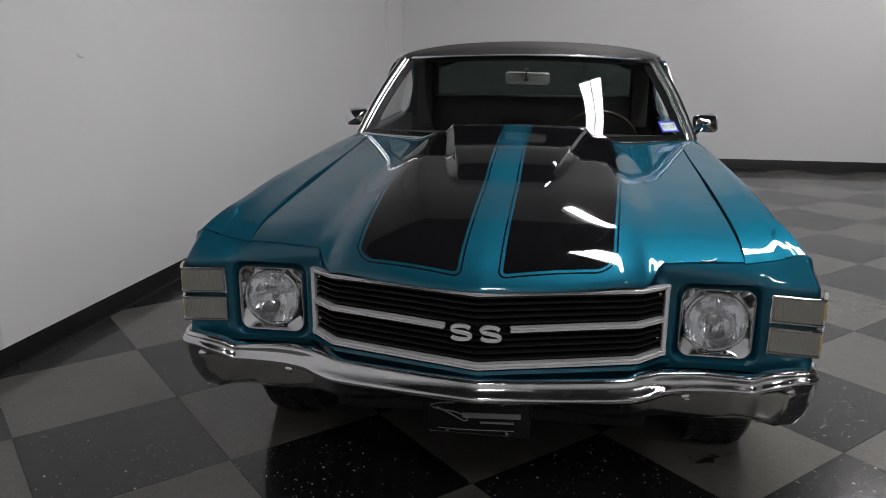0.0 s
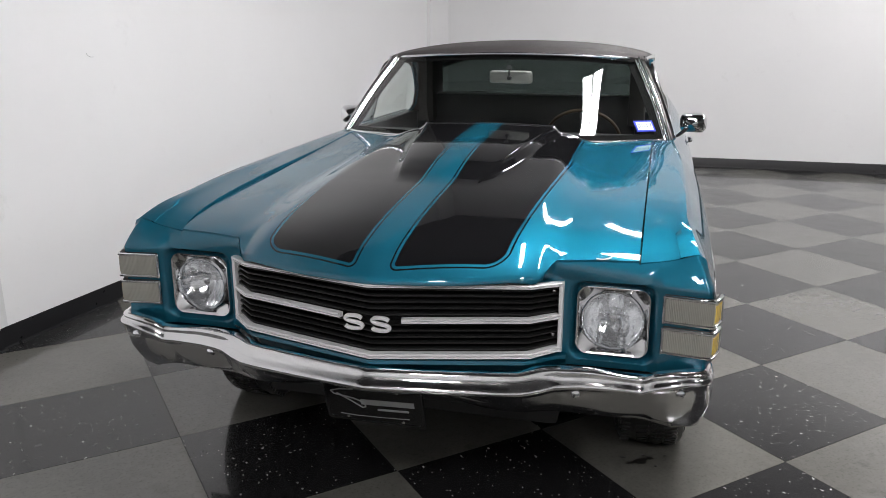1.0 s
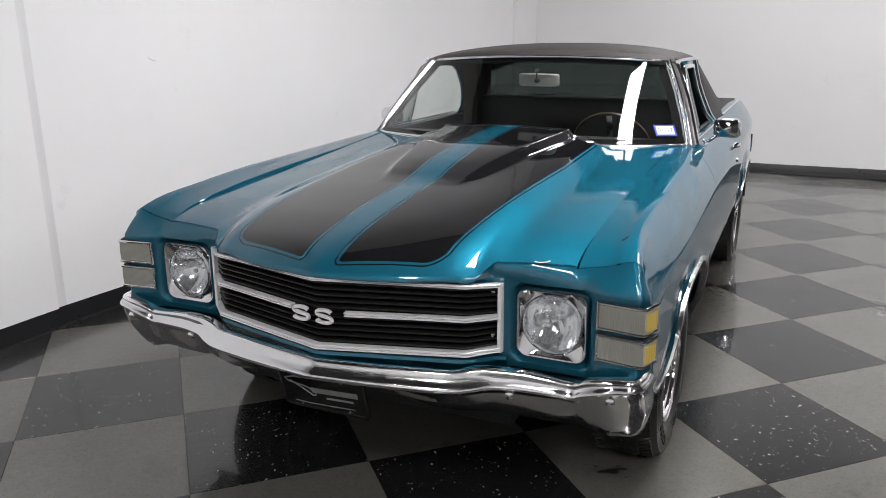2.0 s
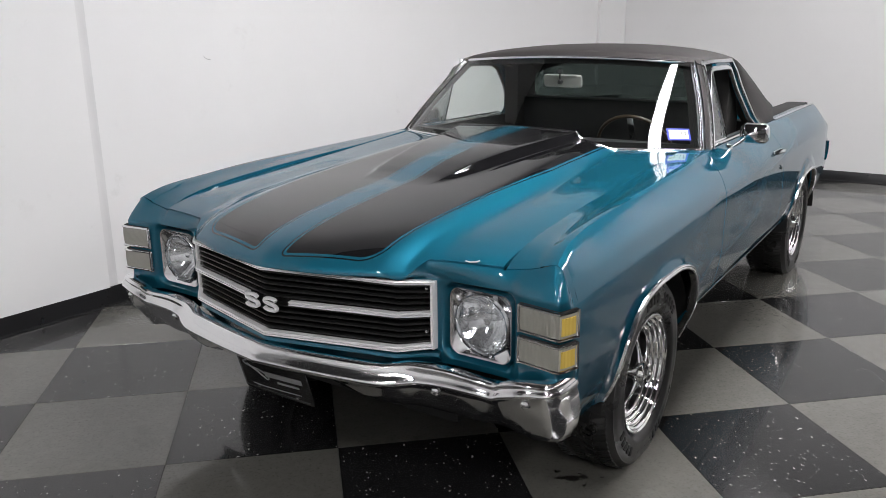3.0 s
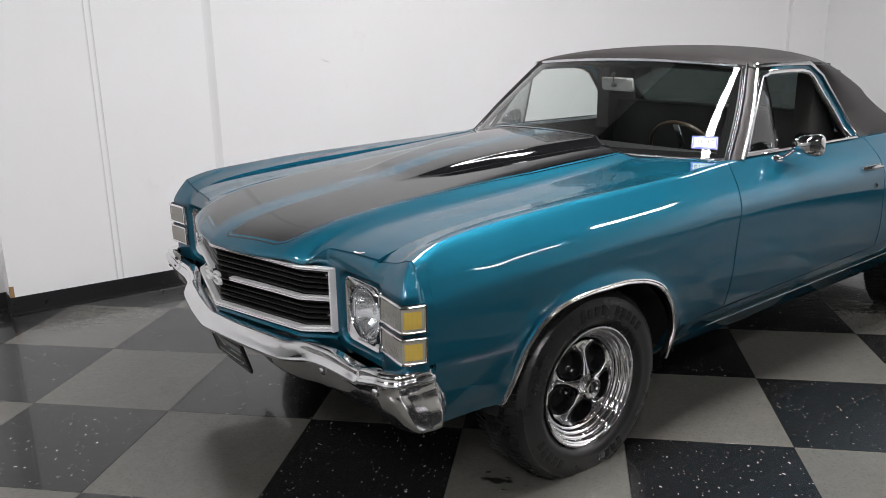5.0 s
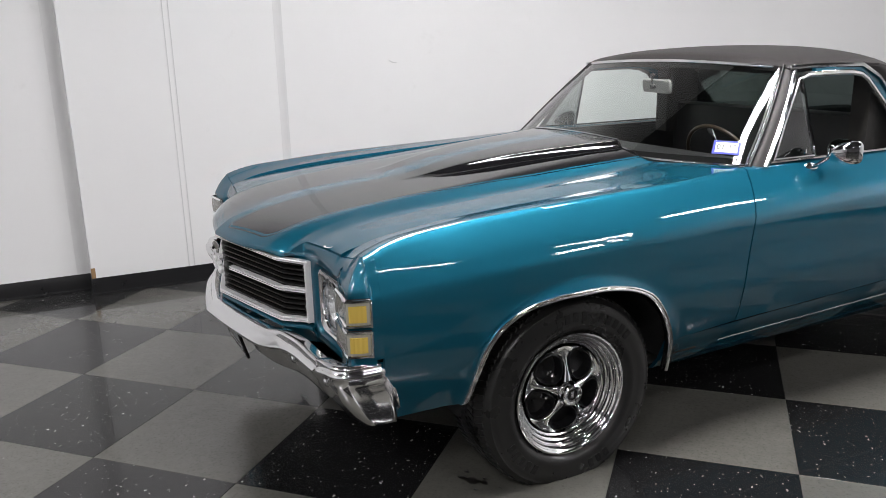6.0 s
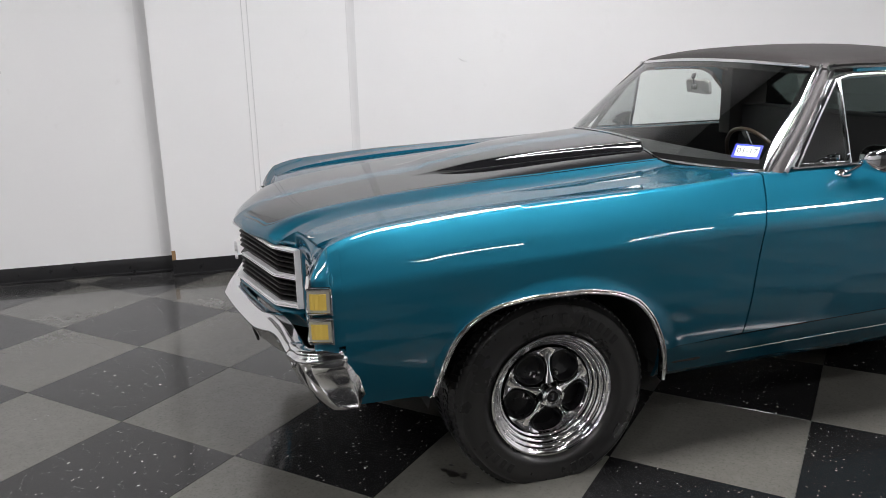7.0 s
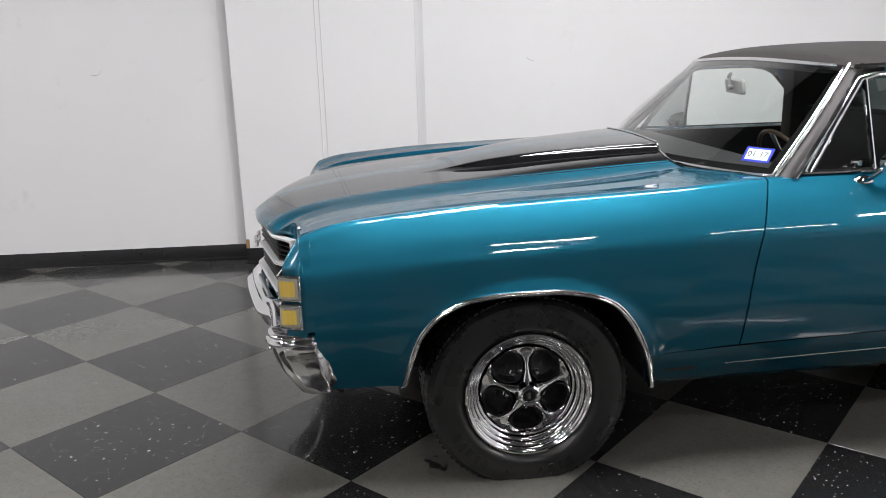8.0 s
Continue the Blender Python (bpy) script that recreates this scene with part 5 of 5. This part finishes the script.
for x in np.linspace(-0.885, 0.885, 31):
    y = 3.79 - 0.11 * abs(x / 0.885) ** 6
    rows.append([Vector((x, y - 0.06, 0.715)), Vector((x, y, 0.71)), Vector((x, y + 0.01, 0.65)), Vector((x, y - 0.02, 0.59)), Vector((x, y - 0.07, 0.58))])
part("rear_bumper", sheet(rows), CHROME, car, "chrome rear bumper")

# underbody, engine bay and wheel housings
bm = bmesh.new()
box(bm, -0.72, 0.72, 0.46, 2.25, 0.24, 0.40, 0.03)
box(bm, -0.50, 0.50, -0.62, 0.47, 0.26, 0.80, 0.03)
box(bm, -0.50, 0.50, 2.25, 3.70, 0.30, 0.55, 0.03)
box(bm, -0.85, 0.85, 0.47, 0.60, 0.33, 0.90, 0.02)
part("underbody", bm, DARK, car)
bm = bmesh.new()
rows = [[Vector((x, -0.80 + 0.10 * (x / 0.8) ** 2, 0.44)), Vector((x, -0.74 + 0.08 * (x / 0.8) ** 2, 0.36)), Vector((x, -0.62, 0.33))] for x in np.linspace(-0.82, 0.82, 21)]
part("valance", shell(rows, (0, 1, 0), 0.01), DARK, car)
for side in (1, -1):
    for yc in (0.0, WHEELBASE):
        bm = bmesh.new()
        rows = []
        for a in np.linspace(4, 176, 25):
            q = radians(a)
            rows.append([Vector((x, yc + 0.43 * math.cos(q), 0.30 + 0.40 * math.sin(q))) for x in (0.50, 0.90)])
        rows2 = rows
        sheet(rows2, bm)
        bm.faces.new([bm.verts.new(r[0]) for r in rows])
        part("wheel_housing", bm, DARK, car, m=Matrix.Diagonal((side, 1, 1, 1)))

# ---------------------------------------------------------------- cabin
bm = bmesh.new()
rows = []
for x in np.linspace(-0.772, 0.772, 25):
    ws = 0.64 + 0.38 * x * x
    rows.append([Vector((x, ws, 0.965)), Vector((x, max(0.80, ws + 0.03), 0.978)), Vector((x, 0.98, 0.985)), Vector((x, 1.04, 0.975)), Vector((x, 1.055, 0.93)), Vector((x, 1.03, 0.80)), Vector((x, 0.96, 0.66))])
part("dashboard", shell(rows, (0, 0, -1), 0.02), INTERIOR, car, "black padded dashboard")
sw = thing("steering_wheel", "", "")
sw.parent = car
sw.matrix_basis = Matrix.Translation((0.375, 1.16, 0.918)) @ Matrix.Rotation(radians(-62), 4, "X")
bm = bmesh.new()
sweep(bm, [(0.188 * math.cos(a), 0.188 * math.sin(a), 0) for a in np.linspace(0, 2 * math.pi, 49)[:-1]], ring_profile(0.0085, 10), up=(0, 0, 1), closed=True)
part("rim", bm, WOOD, sw, "brown wood-look rim", smooth=60)
for a in (20, 160, 270):
    bm = bmesh.new()
    box(bm, 0.03, 0.185, -0.014, 0.014, -0.006, 0.002, 0.002, Matrix.Rotation(radians(a), 4, "Z"))
    part("spoke", bm, CHROME_SOFT, sw)
bm = bmesh.new()
lathe(bm, [(0.0, 0.02), (0.03, 0.018), (0.045, 0.005), (0.045, -0.02), (0.03, -0.20)], 24, Matrix.Rotation(radians(-90), 4, "Y"))
part("hub", bm, INTERIOR, sw)
for sx in (1, -1):
    seat = thing("bucket_seat", "", "")
    seat.parent = car
    seat.matrix_basis = pose(sx * 0.36, 1.50, 0.45)
    bm = bmesh.new()
    box(bm, -0.26, 0.26, -0.28, 0.24, 0.0, 0.17, 0.05)
    part("cushion", bm, INTERIOR, seat)
    bm = bmesh.new()
    box(bm, -0.25, 0.25, -0.06, 0.06, 0.0, 0.50, 0.05, Matrix.Translation((0, 0.26, 0.08)) @ Matrix.Rotation(radians(-16), 4, "X"))
    part("backrest", bm, INTERIOR, seat)
bm = bmesh.new()
box(bm, -0.60, 0.60, 1.78, 1.93, 0.45, 1.098, 0.02)
part("rear_shelf", bm, INTERIOR, car)
for side in (1, -1):
    bm = bmesh.new()
    box(bm, 0.735, 0.779, 0.84, 1.92, 0.45, 0.981, 0.008)
    box(bm, 0.690, 0.745, 1.25, 1.62, 0.74, 0.79, 0.015)
    part("door_lining", bm, INTERIOR, car, "black door lining", m=Matrix.Diagonal((side, 1, 1, 1)))
bm = bmesh.new()
box(bm, -0.72, 0.72, 0.66, 1.93, 0.40, 0.45)
part("cabin_floor", bm, INTERIOR, car)
bm = bmesh.new()
rows = []
for y in np.linspace(1.19, 1.93, 12):
    rows.append([Vector((0.97 * float(rail_x(y)) * u, y, float(rail_z(y)) - 0.028 + (float(roof_mid(y)) - float(rail_z(y)) - 0.004) * (1 - abs(u) ** 2.2))) for u in np.linspace(-1, 1, 17)])
part("headliner", sheet(rows), HEADLINER, car)
rv = thing("rear_view_mirror", "", "")
rv.parent = car
rv.matrix_basis = pose(0.008, 1.090, 1.237, 8, 0, -10)
bm = bmesh.new()
sheet([[Vector((a * q, yy, b * q)) for a, b in rounded_square(0, 0, 0.112, 0.031, 0.016)] for q, yy in ((0.04, 0.0), (0.9, -0.004), (1.0, 0.004), (1.0, 0.016), (0.97, 0.018))], bm, closed_v=True)
part("mirror_case", bm, SILVER_GREY, rv, "pale bright mirror case")
bm = bmesh.new()
bm.faces.new([bm.verts.new((a, 0.0175, b)) for a, b in rounded_square(0, 0, 0.107, 0.028, 0.014)])
part("mirror_glass", bm, MIRROR_GLASS, rv, smooth=0)
bm = bmesh.new()
sweep(bm, [(0, -0.006, 0.0), (0, -0.014, 0.018), (0, -0.012, 0.036), (0, -0.010, 0.046)], ring_profile(0.0040, 8), up=(1, 0, 0))
lathe(bm, [(0.0, 0.004), (0.012, 0.003), (0.014, 0.0), (0.013, -0.006)], 18, Matrix.Translation((0, -0.012, 0.050)) @ Matrix.Rotation(radians(-90), 4, "Z") @ Matrix.Rotation(radians(-40), 4, "Y"))
lathe(bm, [(0.0, 0.012), (0.010, 0.010), (0.012, 0.0), (0.010, -0.01)], 14, Matrix.Translation((0, -0.012, 0.0)) @ Matrix.Rotation(radians(-90), 4, "Z"))
part("mirror_stem", bm, INTERIOR_GREY, rv)

# ---------------------------------------------------------------- wheels
TYRE_R, RIM_R, HUB_Z = 0.343, 0.215, 0.302


def settle(bm):
    """The tyre stands flat on the floor and bulges a little there."""
    for v in bm.verts:
        if v.co.z < -HUB_Z + 0.02:
            v.co.x *= 1.0 + 0.9 * max(0.0, -HUB_Z + 0.02 - v.co.z)
        if v.co.z < -HUB_Z + 0.0005:
            v.co.z = -HUB_Z + 0.0005


def wheel(x, y, side, steer=0.0):
    w = thing("wheel", "", "")
    w.parent = car
    w.matrix_basis = Matrix.Translation((x, y, HUB_Z)) @ Matrix.Rotation(radians(steer), 4, "Z") @ (Matrix.Rotation(math.pi, 4, "Z") if side < 0 else Matrix.Identity(4))
    bm = bmesh.new()
    prof = [(RIM_R - 0.012, -0.085), (RIM_R + 0.01, -0.105), (0.27, -0.125), (0.310, -0.118), (0.333, -0.100), (0.340, -0.085),
            (TYRE_R, -0.05), (TYRE_R + 0.0015, 0.0), (TYRE_R, 0.05), (0.340, 0.085), (0.334, 0.100), (0.322, 0.112), (0.3195, 0.1155), (0.316, 0.1155), (0.314, 0.1155), (0.304, 0.120), (0.275, 0.1245), (0.255, 0.122), (0.250, 0.1235), (0.238, 0.119), (0.226, 0.110), (RIM_R + 0.004, 0.100), (RIM_R - 0.004, 0.092)]
    lathe(bm, prof, 96)
    settle(bm)
    tyre = part("tyre", bm, RUBBER, w, "black rubber tyre", smooth=50)
    # tread blocks on the shoulders and the running face
    bm = bmesh.new()
    n = 88
    for i in range(n):
        a = 360 * i / n
        for x0, x1, tw, sk in ((0.060, 0.101, 0.0072, 16), (0.010, 0.050, 0.0080, -18), (-0.042, -0.002, 0.0080, 18), (-0.101, -0.052, 0.0072, -16)):
            mm = Matrix.Rotation(radians(-(a + (1.4 if x0 > 0 else 0))), 4, "X") @ Matrix.Translation((0, 0, TYRE_R + 0.001)) @ Matrix.Rotation(radians(sk), 4, "Z")
            zz = -0.004 if abs((x0 + x1) / 2) > 0.07 else 0.0
            vs = [bm.verts.new(mm @ Vector(p)) for p in ((x0, -tw, -0.012), (x1, -tw, -0.012 + 0.6 * zz), (x1, tw, -0.012 + 0.6 * zz), (x0, tw, -0.012), (x0, -tw, 0.0030), (x1, -tw, 0.0030 + 2.0 * zz), (x1, tw, 0.0030 + 2.0 * zz), (x0, tw, 0.0030))]
            for f in ((0, 1, 2, 3), (4, 5, 6, 7), (0, 1, 5, 4), (1, 2, 6, 5), (2, 3, 7, 6), (3, 0, 4, 7)):
                bm.faces.new([vs[j] for j in f])
    settle(bm)
    tagged(part("tread", bm, RUBBER, tyre, smooth=0), kind="stuff")
    # raised bars where the sidewall carries lettering
    for a0, count in ((-14, 4), (22, 5), (150, 3), (214, 5)):
        for i in range(count):
            bm = bmesh.new()
            mm = Matrix.Rotation(radians(-(a0 + i * 7.0)), 4, "X")
            rows = [[mm @ Vector((x, y, z)) for y, z in rounded_square(0, 0.277, hx, hz, 0.004, 3)] for x, hx, hz in ((0.1215, 0.0098, 0.0165), (0.1258, 0.0092, 0.0159), (0.1260, 0.0020, 0.0040))]
            sheet(rows, bm, closed_v=True)
            part("raised_bar", bm, LETTER, tyre, smooth=0)
    # rim: stepped chrome lip and deep barrel
    bm = bmesh.new()
    steps = [(RIM_R - 0.004, 0.094), (RIM_R + 0.002, 0.104), (RIM_R, 0.111), (RIM_R - 0.005, 0.112)]
    for i in range(4):
        r0, x0 = RIM_R - 0.008 - 0.0125 * i, 0.107 - 0.0155 * i
        for s in range(8):
            th = radians(4 + 84 * s / 7)
            steps.append((r0 - 0.0122 * math.sin(th), x0 - 0.0150 * (1 - math.cos(th))))
    steps += [(RIM_R - 0.060, 0.040), (RIM_R - 0.062, 0.02), (RIM_R - 0.063, -0.06)]
    lathe(bm, steps, 96)
    part("rim", bm, WHEEL_CHROME, w, "stepped chrome rim", smooth=48)
    bm = bmesh.new()
    lathe(bm, [(0.0, 0.006), (0.09, 0.004), (0.154, -0.005), (0.154, -0.02), (0.0, -0.03)], 48)
    part("wheel_disc", bm, WHEEL_BLACK, w, "black wheel centre")
    # five narrow chrome spokes with rounded black pockets between them
    for i in range(5):
        a = 72 * i
        bm = bmesh.new()
        rows = []
        for r, hw, x in ((0.030, 0.018, 0.094), (0.045, 0.017, 0.090), (0.060, 0.0135, 0.086), (0.080, 0.0070, 0.080), (0.100, 0.0075, 0.073), (0.120, 0.014, 0.066), (0.135, 0.028, 0.062), (0.148, 0.062, 0.060), (0.156, 0.0905, 0.060)):
            reach = math.asin(min(0.62, hw / r)) * 0.98
            line = [(-1.0, 0.045), (-1.0, 0.007), (-0.88, 0.001), (-0.5, -0.002), (0.0, -0.003), (0.5, -0.002), (0.88, 0.001), (1.0, 0.007), (1.0, 0.045)]
            rows.append([Vector((x - d, r * math.sin(s * reach), r * math.cos(s * reach))) for s, d in line])
        sheet(rows, bm)
        mm = Matrix.Rotation(radians(-a), 4, "X")
        bmesh.ops.transform(bm, matrix=mm, verts=bm.verts[:])
        part("spoke", bm, WHEEL_CHROME, w, "chrome wheel spoke", smooth=50)
        # black pocket with a rounded lip
        bm = bmesh.new()
        rows = []
        for q, x in ((1.04, 0.050), (1.02, 0.063), (0.96, 0.064), (0.90, 0.052), (0.84, 0.024), (0.02, 0.016)):
            ring = []
            for s in np.linspace(0, 2 * math.pi, 33)[:-1]:
                rr = 0.101 + 0.048 * q * math.cos(s)
                hh = 0.065 * q * math.sin(s) * (0.60 + 0.40 * (rr - 0.054) / 0.092)
                ring.append(Vector((x + 0.012 * (0.13 - rr) / 0.05, hh, rr)))
            rows.append(ring)
        sheet(rows, bm, closed_v=True)
        bmesh.ops.transform(bm, matrix=Matrix.Rotation(radians(-(a + 36)), 4, "X"), verts=bm.verts[:])
        part("pocket", bm, WHEEL_BLACK, w, "black pocket between spokes", smooth=60)
        bm = bmesh.new()
        mm = Matrix.Rotation(radians(-(a + 36)), 4, "X") @ Matrix.Translation((0.030, 0, 0.066))
        lathe(bm, [(0.0, 0.030), (0.005, 0.0295), (0.0085, 0.026), (0.0098, 0.020), (0.0098, 0.008), (0.0135, 0.006), (0.0135, -0.02)], 6, mm)
        part("lug_nut", bm, WHEEL_CHROME, w, "chrome lug nut", smooth=20)
    bm = bmesh.new()
    lathe(bm, [(0.0, 0.112), (0.021, 0.112), (0.024, 0.119), (0.032, 0.121), (0.038, 0.116), (0.0395, 0.100), (0.043, 0.094), (0.045, 0.05)], 36)
    cap = part("hub_cap", bm, WHEEL_CHROME, w, "chrome centre cap", smooth=35)
    bm = bmesh.new()
    lathe(bm, [(0.0, 0.1128), (0.0205, 0.1128)], 24)
    part("cap_badge", bm, WHEEL_BLACK, cap, "black round cap badge")
    bm = bmesh.new()
    box(bm, 0.1128, 0.1138, -0.006, 0.006, -0.012, 0.012)
    part("cap_mark", bm, CHROME_SOFT, cap, smooth=0)
    return w


FRONT_TRACK, REAR_TRACK = 0.782, 0.770
wheel(FRONT_TRACK, 0.0, 1)
wheel(-FRONT_TRACK, 0.0, -1)
wheel(REAR_TRACK, WHEELBASE, 1)
wheel(-REAR_TRACK, WHEELBASE, -1)

# ---------------------------------------------------------------- the floor: slab and checkered tiles
slab = tagged(wall_of("floor", [(-2.8, FRONT - 0.2), (RIGHT + 0.2, FRONT - 0.2), (RIGHT + 0.2, BACK + 0.2), (-2.8, BACK + 0.2)], -0.12, -0.004, SLAB),
              "checkered floor of dark flecked and grey waxed tiles", "floor")
TILE = 0.6096
ORIGIN = Vector((-0.058, -1.455, 0))
EX, EY = Vector((0.7173, 0.6968, 0)), Vector((-0.6968, 0.7173, 0))


def tile_verts(h=TILE / 2 - 0.0006):
    b = 0.0012
    lo = [(-h, -h, -0.004), (h, -h, -0.004), (h, h, -0.004), (-h, h, -0.004)]
    mid = [(x, y, -b) for x, y, _ in lo]
    top = [(math.copysign(h - b * 0.6, x), math.copysign(h - b * 0.6, y), 0.0) for x, y, _ in lo]
    vs = lo + mid + top
    fs = [(8, 9, 10, 11)] + [(i, (i + 1) % 4, (i + 1) % 4 + 4, i + 4) for i in range(4)] + [(i + 4, (i + 1) % 4 + 4, (i + 1) % 4 + 8, i + 8) for i in range(4)]
    return vs, fs


tile_mesh = {}
for key, mat in (("dark", DARK_TILE), ("light", LIGHT_TILE)):
    tm = bpy.data.meshes.new(key + "_tile")
    vs, fs = tile_verts()
    tm.from_pydata(vs, [], fs)
    tm.materials.append(mat)
    tile_mesh[key] = tm
near, far = [], {"dark": [], "light": []}
for i in range(-26, 27):
    for j in range(-26, 27):
        c = ORIGIN + EX * TILE * (i + 0.5) + EY * TILE * (j + 0.5)
        if not (-3.0 < c.x < RIGHT + 0.4 and FRONT - 0.4 < c.y < BACK + 0.4):
            continue
        key = "dark" if (i + j) % 2 else "light"
        near.append(((c - Vector((0.6, 0.2, 0))).length, c, key))
near.sort(key=lambda q: q[0])
turn = Matrix(((EX.x, EY.x, 0, 0), (EX.y, EY.y, 0, 0), (0, 0, 1, 0), (0, 0, 0, 1)))
for k, (d, c, key) in enumerate(near):
    if k < 296:
        ob = new("tile", tile_mesh[key])
        ob.parent = slab
        ob.matrix_basis = Matrix.Translation(c) @ turn
    else:
        far[key].append(c)
for key, cs in far.items():
    vs, fs = [], []
    v0, f0 = tile_verts()
    for c in cs:
        n = len(vs)
        vs += [tuple(c + EX * p[0] + EY * p[1] + Vector((0, 0, p[2]))) for p in v0]
        fs += [tuple(n + q for q in f) for f in f0]
    tm = bpy.data.meshes.new("far_tiles")
    tm.from_pydata(vs, [], fs)
    tm.materials.append(DARK_TILE if key == "dark" else LIGHT_TILE)
    ob = new("far_tiles", tm)
    ob.parent = slab
    tagged(ob, kind="stuff")
